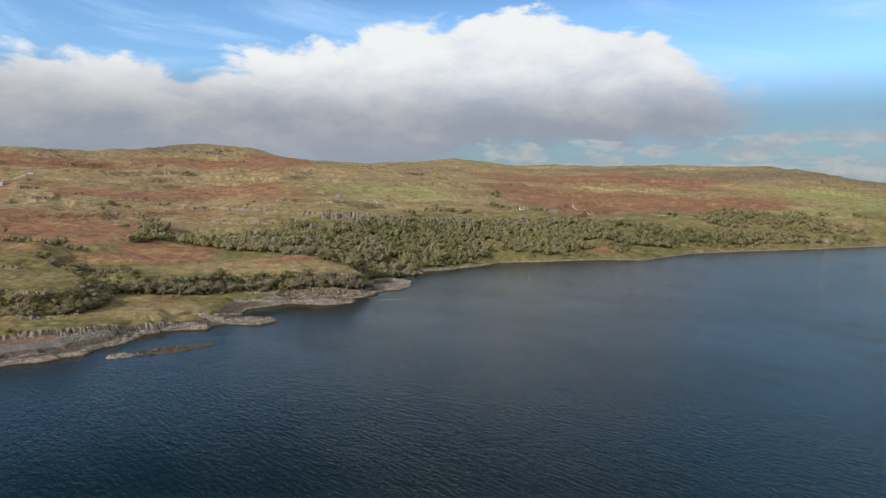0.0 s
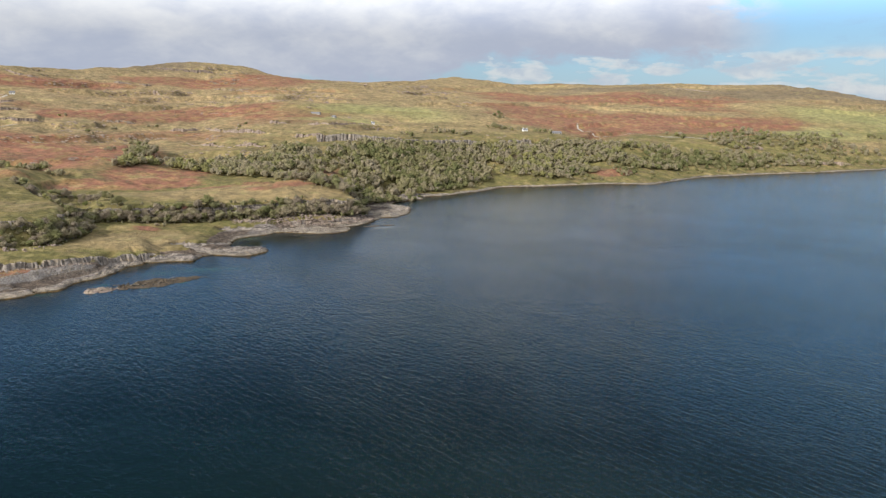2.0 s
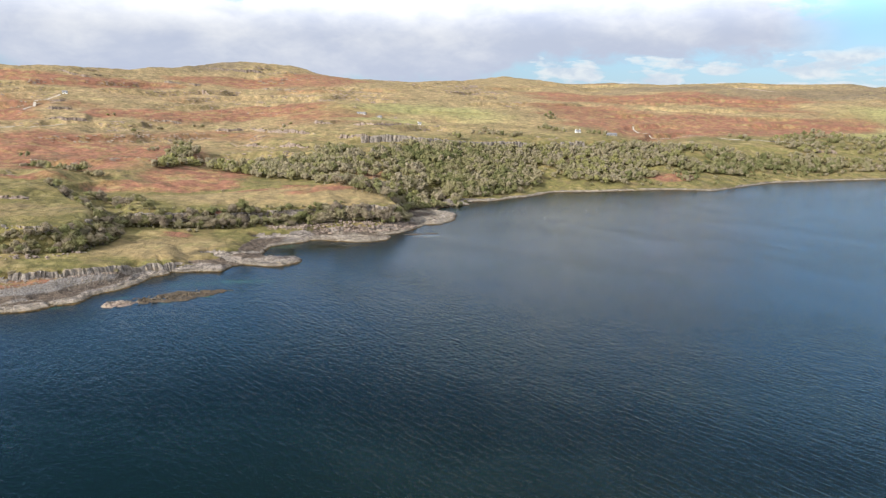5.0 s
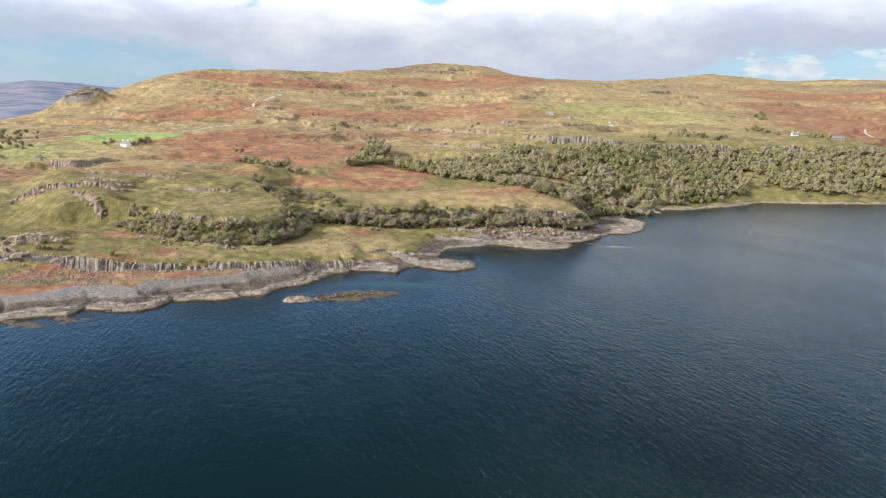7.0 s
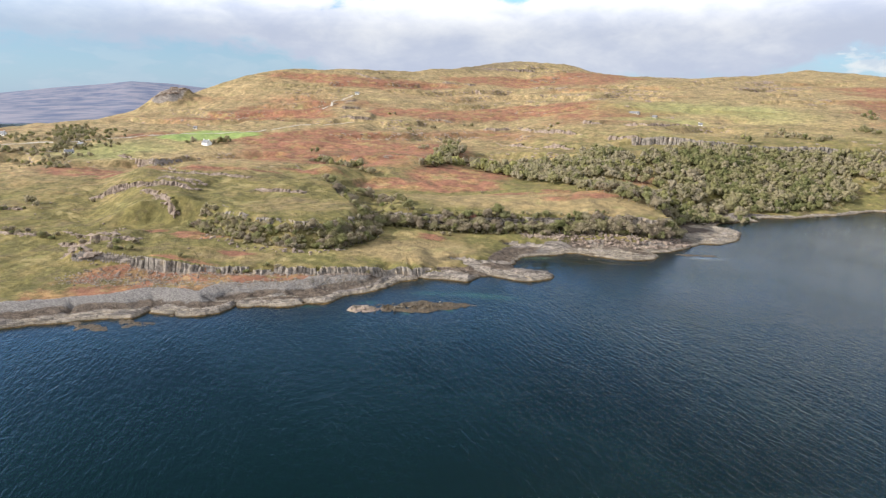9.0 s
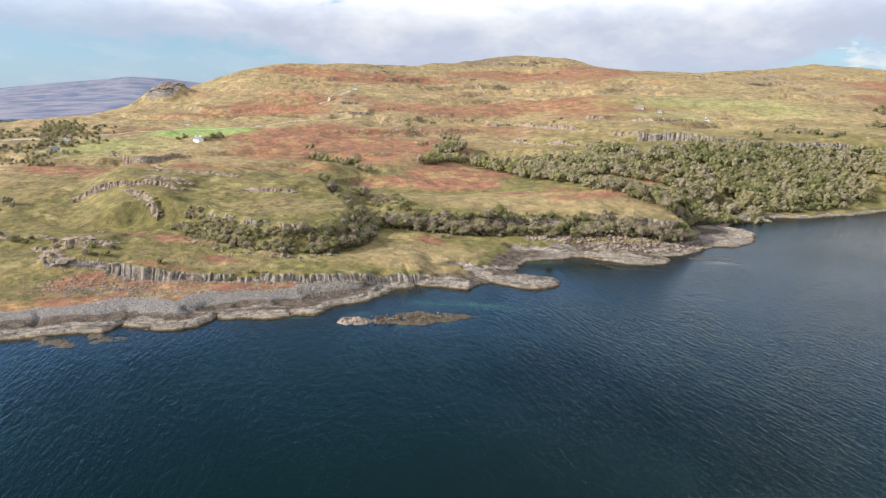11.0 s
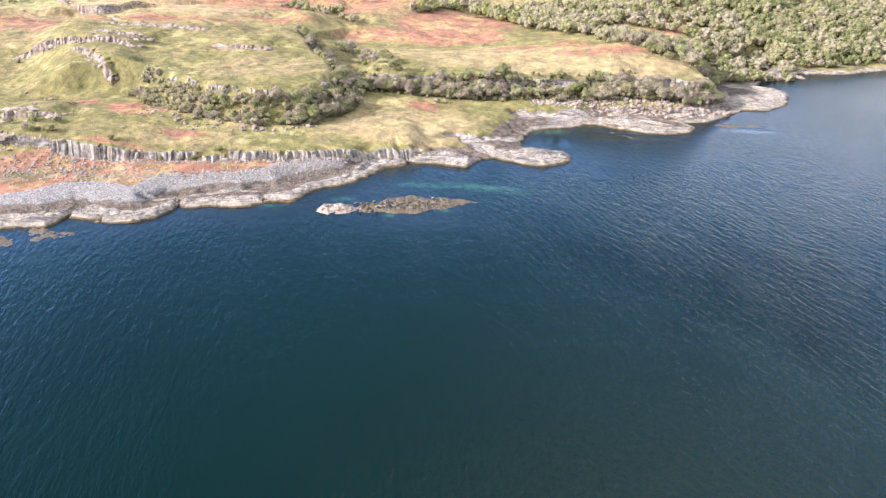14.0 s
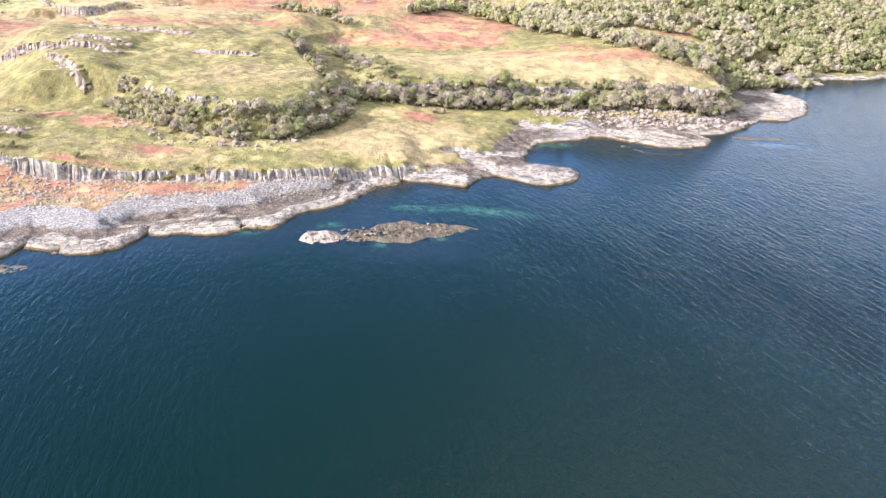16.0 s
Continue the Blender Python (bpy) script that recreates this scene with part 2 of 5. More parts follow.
def weed_rock_material():
    mat, n = material("weedy_skerry_rock")
    p = place(n)
    a, b = n.noise(p, 0.35, 5, 0.65), n.noise(p, 1.8, 4, 0.7)
    z = n.add("ShaderNodeSeparateXYZ", Vector=p).outputs[2]
    weed = n.mix(n.rng(b, 0.36, 0.62), rgb(0.016, 0.012, 0.007), rgb(0.105, 0.073, 0.040))
    bare = n.mix(n.rng(b, 0.36, 0.62), rgb(0.055, 0.048, 0.038), rgb(0.25, 0.22, 0.18))
    c = n.mix(n.rng(n.math("ADD", z, n.math("MULTIPLY", n.math("SUBTRACT", a, 0.5), 3.4)), 0.85, 1.75), weed, bare)
    finish(n, c, 0.75, bump(n, b, 0.9, 0.5))
    return mat


def leaf_material(name, colours, attr=False):
    mat, n = material(name)
    info = n.tree.nodes.new("ShaderNodeObjectInfo").outputs["Random"]
    isl = n.tree.nodes.new("ShaderNodeNewGeometry").outputs["Random Per Island"]
    tone = n.attr("tint") if attr else info
    ramp_node = n.tree.nodes.new("ShaderNodeValToRGB")
    el = ramp_node.color_ramp.elements
    for k, col in enumerate(colours):
        e = el[k] if k < 2 else el.new(0.5)
        e.color = rgb(*col)
    for k in range(len(colours)):
        el[k].position = k / (len(colours) - 1)
    for k, col in enumerate(colours):
        el[k].color = rgb(*col)
    n.put(ramp_node.inputs[0], tone)
    c = n.mix(0.8, ramp_node.outputs[0], n.mix(isl, rgb(0.88, 0.89, 0.88), rgb(1.12, 1.11, 1.1)), "MULTIPLY")
    face = n.add("ShaderNodeBsdfDiffuse", Color=c)
    glow = n.add("ShaderNodeBsdfTranslucent", Color=c)
    both = n.add("ShaderNodeMixShader", Fac=0.5)
    n.tree.links.new(face.outputs[0], both.inputs[1])
    n.tree.links.new(glow.outputs[0], both.inputs[2])
    n.tree.links.new(both.outputs[0], n.tree.nodes.new("ShaderNodeOutputMaterial").inputs[0])
    return mat


def water_material():
    mat, n = material("sea_water")
    p = place(n)
    lie = n.add("ShaderNodeMapping", Vector=p, Rotation=(0, 0, radians(-54)), Scale=(3.0, 1.0, 1.0))
    lie.vector_type = "TEXTURE"
    turn = lie.outputs[0]
    cross = n.add("ShaderNodeMapping", Vector=p, Rotation=(0, 0, radians(-34)), Scale=(2.4, 1.0, 1.0))
    cross.vector_type = "TEXTURE"
    chop = n.noise(turn, 0.62, 3.0, 0.58, 0.4)
    ripple = n.noise(cross.outputs[0], 1.9, 3.0, 0.6, 0.3)
    swell = n.noise(p, 0.012, 3.0, 0.5)
    gust = n.noise(turn, 0.045, 3.0, 0.5)
    h = n.math("ADD", chop, n.math("MULTIPLY", ripple, 0.34))
    h = n.math("MULTIPLY", h, n.math("MULTIPLY", n.math("MULTIPLY", n.rng(swell, 0.3, 0.7, 0.88, 1.12), n.rng(gust, 0.3, 0.7, 0.88, 1.12)), n.rng(n.attr("calm"), 0, 1, 1, 0.35)))
    deep = n.mix(n.rng(swell, 0.35, 0.65), rgb(0.0011, 0.0062, 0.0042), rgb(0.0014, 0.0075, 0.0052))
    shallow = n.attr("shallow")
    sand = n.attr("sand")
    c = n.mix(shallow, deep, n.mix(n.noise(p, 0.15, 4), rgb(0.003, 0.006, 0.007), rgb(0.006, 0.014, 0.017)))
    c = n.mix(n.math("MULTIPLY", sand, n.rng(n.noise(p, 0.30, 4), 0.38, 0.56)), c, rgb(0.016, 0.048, 0.030))
    finish(n, c, 0.09, bump(n, h, 1.0, 0.25), IOR=1.33)
    return mat


def plain_material(name, a, b, scale=3.0, rough=0.7):
    mat, n = material(name)
    p = place(n)
    c = n.mix(n.rng(n.noise(p, scale, 5, 0.65), 0.35, 0.65), rgb(*a), rgb(*b))
    finish(n, c, rough)
    return mat


GROUND, WATER = ground_material(), water_material()
COLUMN_ROCK = rock_material("columnar_basalt", (0.080, 0.070, 0.063), (0.270, 0.240, 0.213))
BOULDER_ROCK = rock_material("fallen_boulder_stone", (0.125, 0.098, 0.084), (0.265, 0.212, 0.180))
CRAG_ROCK = rock_material("weathered_crag_stone", (0.098, 0.076, 0.064), (0.310, 0.245, 0.205))
PALE_ROCK = rock_material("pale_shore_stone", (0.100, 0.087, 0.075), (0.255, 0.222, 0.190))
TUSSOCK = rock_material("tussock_grass", (0.082, 0.070, 0.028), (0.215, 0.170, 0.076), (0.17, 0.105, 0.055))
WEEDY = weed_rock_material()
LEAF = leaf_material("scrub_leaves", [(0.205, 0.206, 0.094), (0.275, 0.254, 0.136), (0.315, 0.268, 0.192), (0.275, 0.228, 0.178), (0.340, 0.292, 0.206), (0.245, 0.256, 0.110)])
WOOD_LEAF = leaf_material("woodland_leaves", [(0.178, 0.184, 0.084), (0.248, 0.236, 0.114), (0.315, 0.276, 0.172), (0.340, 0.294, 0.212), (0.262, 0.252, 0.116), (0.335, 0.314, 0.136)], True)
BARK = plain_material("grey_bark", (0.10, 0.085, 0.07), (0.22, 0.20, 0.17), 2.0, 0.9)
LIME = plain_material("white_limewash", (0.70, 0.69, 0.66), (0.82, 0.81, 0.78), 0.8)
RUBBLE = plain_material("grey_rubble_stone", (0.20, 0.18, 0.16), (0.36, 0.33, 0.29), 0.9)
SLATE = plain_material("grey_slate", (0.10, 0.10, 0.11), (0.19, 0.19, 0.20), 1.5, 0.6)
PANE = plain_material("dark_window_glass", (0.02, 0.022, 0.025), (0.03, 0.032, 0.035), 1.0, 0.1)
TIMBER = plain_material("weathered_timber", (0.12, 0.10, 0.08), (0.22, 0.19, 0.16), 2.0, 0.9)
GRAVEL = plain_material("pale_road_gravel", (0.30, 0.27, 0.23), (0.42, 0.38, 0.33), 0.6, 0.95)
FLOAT = plain_material("white_float_plastic", (0.72, 0.72, 0.70), (0.80, 0.80, 0.78), 2.0, 0.5)
# far moor, the blue haze of distance put into its colour
FAR = plain_material("hazed_moor", (0.042, 0.060, 0.120), (0.165, 0.155, 0.190), 0.011, 1.0)

# ---- the lie of the land ----
COAST = [(-900, -260), (-520, -60), (-330, 110), (-262, 195), (-245, 211), (-236, 219), (-226, 228), (-218, 231), (-218, 239), (-211, 240),
         (-199, 241), (-193, 245), (-190, 251), (-189, 260), (-184, 262), (-180, 265), (-172, 267), (-166, 271), (-164, 276), (-158, 278),
         (-154, 283), (-154, 293), (-147, 301), (-141, 311), (-140, 326), (-133, 335), (-123, 338), (-113, 338), (-109, 339), (-107, 348),
         (-102, 354), (-92, 352), (-82, 350), (-75, 354), (-70, 362), (-71, 369), (-78, 373), (-92, 372)]
COAST += [(-97, 381), (-97, 392), (-97, 402), (-90, 408), (-79, 414), (-76, 422), (-70, 424), (-62, 419), (-51, 420), (-43, 417), (-34, 419),
          (-25, 426), (-23, 436), (-29, 443), (-18, 448), (-8, 466), (-1, 481), (13, 487), (22, 506), (26, 530), (19, 546), (8, 548), (12, 566),
          (29, 582), (40, 587), (31, 598), (44, 606), (66, 613), (84, 633), (98, 638), (132, 678), (180, 684), (254, 707), (312, 702),
          (414, 781), (517, 817), (613, 841), (784, 900), (1000, 960), (1500, 1150), (2600, 1500), (4200, 1700)]
# pale rock that stands proud of the shore: height, half width, then its spine
PLATFORMS = [(2.0, 5.2, (-116, 362), (-104, 359), (-92, 358), (-80, 357), (-74, 363)), (2.5, 5.8, (-131, 341), (-123, 344), (-115, 344), (-111, 342)), (2.3, 7.0, (-124, 367), (-114, 367), (-106, 374), (-101, 379)),
             (1.7, 7.0, (-110, 418), (-100, 422), (-90, 424), (-82, 424)), (1.7, 6.5, (-68, 431), (-58, 429), (-47, 427), (-36, 425), (-29, 428)), (1.3, 4.0, (-60, 437), (-46, 436), (-36, 434)),
             (1.6, 8.0, (0, 494), (8, 496), (14, 504), (18, 520), (14, 535)), (1.3, 4.0, (-16, 482), (-6, 490), (2, 498)), (1.6, 4.0, (16, 576), (27, 585), (36, 588)), (1.5, 4.0, (38, 604), (52, 611), (64, 617))]
PLATFORMS += [(1.3, 3.5, (70, 618), (84, 636), (98, 641)), (1.3, 3.0, (100, 644), (120, 668), (134, 682)), (1.2, 3.0, (140, 682), (180, 688), (220, 700)), (1.2, 3.0, (230, 704), (254, 711), (310, 706)),
              (1.9, 4.5, (-214, 246), (-205, 246), (-198, 247), (-194, 252), (-192, 257)), (1.8, 3.6, (-185, 267), (-176, 270), (-169, 274)), (1.7, 3.2, (-162, 281), (-158, 286), (-157, 292)), (1.8, 4.5, (-223, 237), (-232, 229), (-242, 219), (-256, 207)),
              (1.6, 2.6, (-148, 306), (-145, 314), (-145, 324), (-140, 333)), (1.3, 2.4, (-203, 258), (-192, 266), (-183, 275), (-172, 281))]
CREST = [(-1600, 300, 22), (-1100, 640, 30), (-985, 800, 40), (-930, 905, 60), (-890, 985, 86), (-840, 1060, 121), (-780, 1110, 142), (-715, 1200, 139), (-672, 1269, 146), (-636, 1330, 143), (-578, 1448, 160), (-555, 1500, 160),
         (-490, 1630, 175), (-345, 1665, 174), (-285, 1680, 154), (-190, 1690, 140), (90, 1900, 143), (225, 2080, 171), (420, 2050, 146), (570, 2030, 152), (720, 1911, 154), (820, 1830, 153), (1060, 1700, 148),
         (1400, 1760, 112), (1900, 1950, 88), (2800, 2300, 60), (4300, 2600, 40)]


def lattice(ix, iy, seed):
    n = (ix * 374761393 + iy * 668265263 + seed * 974634541) & 0xFFFFFFFF
    n = ((n ^ (n >> 13)) * 1274126177) & 0xFFFFFFFF
    return ((n ^ (n >> 16)) & 0xFFFF) / 65535.0


def value_noise(x, y, seed=0):
    ix, iy = np.floor(x).astype(np.int64), np.floor(y).astype(np.int64)
    fx, fy = x - ix, y - iy
    fx, fy = fx * fx * (3 - 2 * fx), fy * fy * (3 - 2 * fy)
    a, b = lattice(ix, iy, seed), lattice(ix + 1, iy, seed)
    c, d = lattice(ix, iy + 1, seed), lattice(ix + 1, iy + 1, seed)
    return (a + (b - a) * fx) * (1 - fy) + (c + (d - c) * fx) * fy


def fractal(x, y, size, octaves=4, seed=0, gain=0.5):
    """Smooth noise about 0, from -1 to 1, with its largest waves of that size in metres."""
    total, amp, out = 0.0, 1.0, 0.0
    for k in range(octaves):
        f = 2.0 ** k / size
        out = out + amp * (2 * value_noise(x * f + 17.3 * k, y * f - 9.1 * k, seed + k) - 1)
        total += amp
        amp *= gain
    return out / total


def ramp(x, a, b):
    t = np.clip((x - a) / (b - a), 0, 1)
    return t * t * (3 - 2 * t)


def near_line(x, y, line):
    """Distance to a polyline, the share of its way and the side (left of its way is +1); third values along it are glided."""
    best = np.full(np.shape(x), 1e18)
    side, share, value = np.ones(np.shape(x)), np.zeros(np.shape(x)), np.zeros(np.shape(x))
    n = len(line) - 1
    for k in range(n):
        (x0, y0, *z0), (x1, y1, *z1) = line[k], line[k + 1]
        dx, dy = x1 - x0, y1 - y0
        t = np.clip(((x - x0) * dx + (y - y0) * dy) / (dx * dx + dy * dy), 0, 1)
        d = (x - x0 - t * dx) ** 2 + (y - y0 - t * dy) ** 2
        hit = d < best
        best = np.where(hit, d, best)
        side = np.where(hit, np.sign(dx * (y - y0) - dy * (x - x0)), side)
        share = np.where(hit, (k + t) / n, share)
        if z0:
            value = np.where(hit, z0[0] + (z1[0] - z0[0]) * t, value)
    return np.sqrt(best), share, side, value


def inland(x, y):
    """Metres from the waterline, above 0 on land."""
    best = np.full(np.shape(x), 1e18)
    inside = np.zeros(np.shape(x), bool)
    ring = COAST + [(4200, 6000), (-6000, 6000), (-6000, -2600)]
    for k in range(len(ring)):
        (x0, y0), (x1, y1) = ring[k], ring[(k + 1) % len(ring)]
        dx, dy = x1 - x0, y1 - y0
        if k < len(COAST) - 1:
            t = np.clip(((x - x0) * dx + (y - y0) * dy) / (dx * dx + dy * dy), 0, 1)
            best = np.minimum(best, (x - x0 - t * dx) ** 2 + (y - y0 - t * dy) ** 2)
        if dy:
            inside ^= ((y0 > y) != (y1 > y)) & (x < dx * (y - y0) / dy + x0)
    return np.where(inside, 1, -1) * np.sqrt(best)


def scarp(x, y, line, height, width, tail=0.0, fade=0.12):
    """A step in the ground along a line, its high side to the left of the line's way; behind it the ground sinks back over the tail."""
    d, share, side, _ = near_line(x, y, line)
    d = d * side
    ends = ramp(share, 0, fade) * ramp(share, 1, 1 - fade)
    rise = ramp(d, 0, width)
    if tail:
        rise = rise * ramp(d, tail, tail * 0.25)
    return height * rise * ends


def mound(x, y, cx, cy, rx, ry, height, turn=0.0, flat=1.0):
    c, s = math.cos(radians(turn)), math.sin(radians(turn))
    u, v = ((x - cx) * c + (y - cy) * s) / rx, ((y - cy) * c - (x - cx) * s) / ry
    return height * np.exp(-((u * u + v * v) ** flat))
KNOLL = [(-339, 309), (-312, 336), (-284, 341), (-256, 329), (-232, 324), (-206, 327), (-186, 342), (-181, 370), (-192, 402), (-222, 428), (-258, 450)]
# the terraced plateau behind the knoll, and its height by the way inland
PLATEAU = [(-322, 352), (-292, 352), (-262, 343), (-236, 338), (-210, 341), (-200, 354), (-196, 380), (-206, 408), (-234, 435), (-262, 480), (-262, 540), (-330, 580), (-430, 565), (-520, 535),
           (-505, 498), (-440, 462), (-400, 415), (-378, 376), (-350, 372), (-332, 372), (-322, 352)]
LOW_CLIFF = [(-300, 262), (-276, 270), (-262, 274), (-240, 278), (-220, 284), (-205, 292), (-185, 302), (-168, 312), (-155, 322), (-145, 333), (-125, 345)]
FIELD_CLIFF = [(-205, 408), (-170, 418), (-140, 428), (-110, 442), (-80, 455), (-50, 465), (-26, 470), (-18, 488), (-30, 520), (-60, 560)]
HIGH_CLIFF = [(-260, 720), (-200, 745), (-150, 735), (-110, 752), (-79, 786), (-41, 791), (-17, 785), (4, 783), (38, 787), (67, 801), (103, 814), (133, 816), (200, 840), (260, 856), (330, 880)]

# ledges of the western slopes: height, how far back they reach, then their line
LEDGES = [(3.1, 60, (-392, 366), (-372, 370), (-352, 373), (-330, 378), (-316, 381)), (2.4, 30, (-345, 362), (-328, 360), (-312, 350), (-298, 345)),
          (3.1, 50, (-530, 518), (-505, 509), (-482, 500), (-460, 492)), (2.4, 40, (-432, 474), (-415, 462), (-400, 450), (-384, 440)),
          (2.1, 50, (-384, 421), (-362, 424), (-338, 430), (-314, 436)), (2.1, 40, (-288, 408), (-274, 407), (-262, 408), (-250, 412)),
          (2.4, 40, (-325, 285), (-306, 284), (-288, 286), (-275, 294))]

# bands of rock where the lava beds break out of the hill: height, how far back they reach, line
BANDS_OF_ROCK = [(2.8, 50, (-518, 914), (-504, 922), (-488, 934)), (4.3, 70, (-486, 856), (-453, 849), (-430, 858)), (3.4, 70, (-406, 822), (-377, 837), (-348, 857)), (2.8, 50, (-378, 912), (-358, 916), (-338, 922)),
                 (2.8, 50, (-286, 900), (-269, 905), (-253, 919)), (3.7, 80, (-252, 924), (-217, 896), (-192, 868), (-138, 832)), (3.1, 70, (-247, 819), (-220, 812), (-186, 776), (-136, 756))]
BANDS_OF_ROCK += [(3.1, 60, (-496, 1270), (-479, 1266), (-462, 1271)), (2.5, 50, (-450, 1273), (-439, 1271), (-428, 1274)), (2.5, 60, (-486, 1204), (-472, 1210), (-453, 1216)), (2.8, 60, (-413, 1232), (-386, 1205), (-366, 1206)),
                 (3.1, 60, (-300, 1180), (-269, 1146), (-240, 1126)), (3.4, 60, (-230, 1176), (-208, 1166), (-185, 1160)), (3.7, 90, (-500, 1540), (-440, 1542), (-380, 1552))]
BANDS_OF_ROCK += [(3.1, 50, (-158, 912), (-144, 898), (-128, 896)), (3.1, 70, (-101, 902), (-73, 888), (-48, 924), (-16, 958)), (2.8, 30, (-100, 734), (-90, 728), (-78, 730)), (3.1, 50, (-112, 814), (-90, 792), (-70, 788)),
                  (2.5, 60, (-650, 1200), (-620, 1190), (-590, 1196)), (2.5, 60, (-330, 1330), (-290, 1318), (-250, 1326)), (2.8, 60, (540, 925), (562, 924), (582, 930)), (2.5, 60, (606, 884), (650, 882), (704, 894)), (2.5, 60, (-560, 960), (-540, 968), (-520, 984))]

# clefts that the sea has cut into the shore rock
CLEFTS = [((-188, 258), (-193, 266), (-203, 274)), ((-217, 236), (-221, 247), (-232, 254)), ((-164, 276), (-169, 281), (-180, 284)), ((-240, 217), (-248, 228), (-262, 234)),
          ((-133, 335), (-141, 340), (-146, 348)), ((-104, 350), (-112, 354), (-124, 356)), ((-97, 381), (-108, 386), (-116, 388)), ((-205, 239), (-209, 250), (-206, 258)), ((-97, 390), (-106, 396), (-112, 404))]


def crest_height(x, y):
    total, out = 0.0, 0.0
    for (x0, y0, z0), (x1, y1, z1) in zip(CREST, CREST[1:]):
        for k in range(4):
            t = k / 4
            w = 1 / ((x - x0 - (x1 - x0) * t) ** 2 + (y - y0 - (y1 - y0) * t) ** 2 + 900.0) ** 1.6
            total, out = total + w, out + w * (z0 + (z1 - z0) * t)
    return out / total


def ground(x, y, fine=True, risers=False):
    """Height of the land over the sea at (x, y); with risers, how steeply a terrace breaks there."""
    x, y = np.asarray(x, float), np.asarray(y, float)
    d = inland(x, y)
    dc, _, beyond, _ = near_line(x, y, CREST)
    zc = crest_height(x, y)
    wob = fractal(x, y, 160, 3, 5)
    dl = np.clip(d, 0, None)
    t = dl / (dl + dc + 1e-6)
    east = ramp(x + 0.25 * (y - 480), -170, 10)
    low = np.interp(t, [0, .02, .05, .1, .16, .25, .4, .7, 1], [0, .022, .042, .09, .125, .22, .315, .64, 1])
    high = np.interp(t, [0, .015, .03, .12, .17, .22, .5, 1], [0, .012, .04, .23, .29, .315, .62, 1])
    z = zc * (low + (high - low) * east) - np.where(beyond > 0, np.minimum(0.2 * dc, 90), 0)
    z = z + scarp(x, y, LOW_CLIFF, 5.8, 2.2, 70, 0.05) * (0.55 + 0.45 * ramp(x, -220, -250))
    z = z + scarp(x, y, KNOLL, 13, 15, 260, 0.1)
    z = z + scarp(x, y, FIELD_CLIFF, 11, 5, 120, 0.06) * (0.84 + 0.06 * ramp(x, -130, -35))
    z = z + scarp(x, y, HIGH_CLIFF, 8, 4, 200, 0.1) * ramp(x, -115, -60)
    z = z + mound(x, y, -866, 930, 50, 26, 17, 35, 1.0) * (1 + 0.4 * fractal(x, y, 26, 4, 191)) + mound(x, y, -852, 940, 26, 14, 21, 35, 0.9) * (1 + 0.7 * fractal(x, y, 12, 3, 192))
    # the shore shelf rises quickly out of the water
    z = z + 1.5 * ramp(d, -1, 4) + 1.2 * ramp(d, 4, 22)
    for line in CLEFTS:
        near, share, _, _ = near_line(x, y, line)
        z = z - 1.5 * np.exp(-(near / 0.9) ** 2) * ramp(share, 1.0, 0.5) * ramp(d, 20, 13)
    z = np.where(d < 0, np.maximum(-8, d * 0.35), z)
    # the plateau lies nearly level behind the knoll
    edge, _, within, _ = near_line(x, y, PLATEAU)
    flat = np.interp(0.8 * y - 0.6 * x, [400, 450, 490, 540, 620, 720], [24.5, 25.5, 28, 32, 36, 36])
    z = z + (flat - z) * ramp(edge * within, 0, 8 + 30 * ramp(y, 440, 490) + 24 * ramp(x, -285, -325))
    for row in LEDGES:
        z = z + scarp(x, y, row[2:], row[0], 2.6, row[1], 0.16)
    for row in BANDS_OF_ROCK:
        z = z + scarp(x, y, row[2:], row[0], 3.0, row[1], 0.16)
    # the hillside climbs in worn lava terraces
    lift = z + 5 * fractal(x, y, 130, 3, 141)
    share = lift / 12.0 - np.floor(lift / 12.0)
    tread = 0.35 * share + 0.65 * ramp(share, 0.84, 0.92)
    worn = ramp(fractal(x, y, 120, 3, 151), -0.10, 0.22) * ramp(d, 130, 240) * ramp(t, 1.0, 0.95) * ramp(np.hypot((x + 530) / 95, (y - 635) / 75), 0.8, 1.2)
    z = z + (tread - share) * 12.0 * worn
    if risers:
        return worn * ramp(share, 0.80, 0.84) * ramp(share, 0.96, 0.92)
    if fine:
        z = z + ramp(d, 25, 160) * (3.0 * wob + 1.9 * fractal(x, y, 45, 4, 11) + 2.2 * ramp(x, -240, -300) * fractal(x, y, 34, 4, 12)) + ramp(d, 12, 30) * (0.8 * fractal(x, y, 9, 3, 16) + 0.3 * fractal(x, y, 3.6, 2, 17)) + ramp(d, 250, 700) * 9 * fractal(x, y, 240, 5, 21)
    return z
# ---- what covers the ground: patches of bracken, straw-coloured grass, darker brown and meadow (x, y, half length, half width, turn) ----
FERN = [(-359, 649, 96, 126, 30), (-463, 679, 73, 30, 34), (-206, 558, 28, 27, 30), (-86, 529, 26, 22, 14), (-345, 980, 75, 40, 31),
        (-261, 1048, 95, 50, 10), (-608, 842, 85, 80, 27), (-598, 1162, 186, 39, 33), (-336, 1426, 172, 83, 30), (-109, 1007, 70, 35, 18),
        (-39, 634, 22, 16, 40), (-360, 452, 30, 25, 20), (-269, 320, 11, 12, 32), (-190, 284, 22, 7, 25), (-240, 271, 32, 9, 18)]
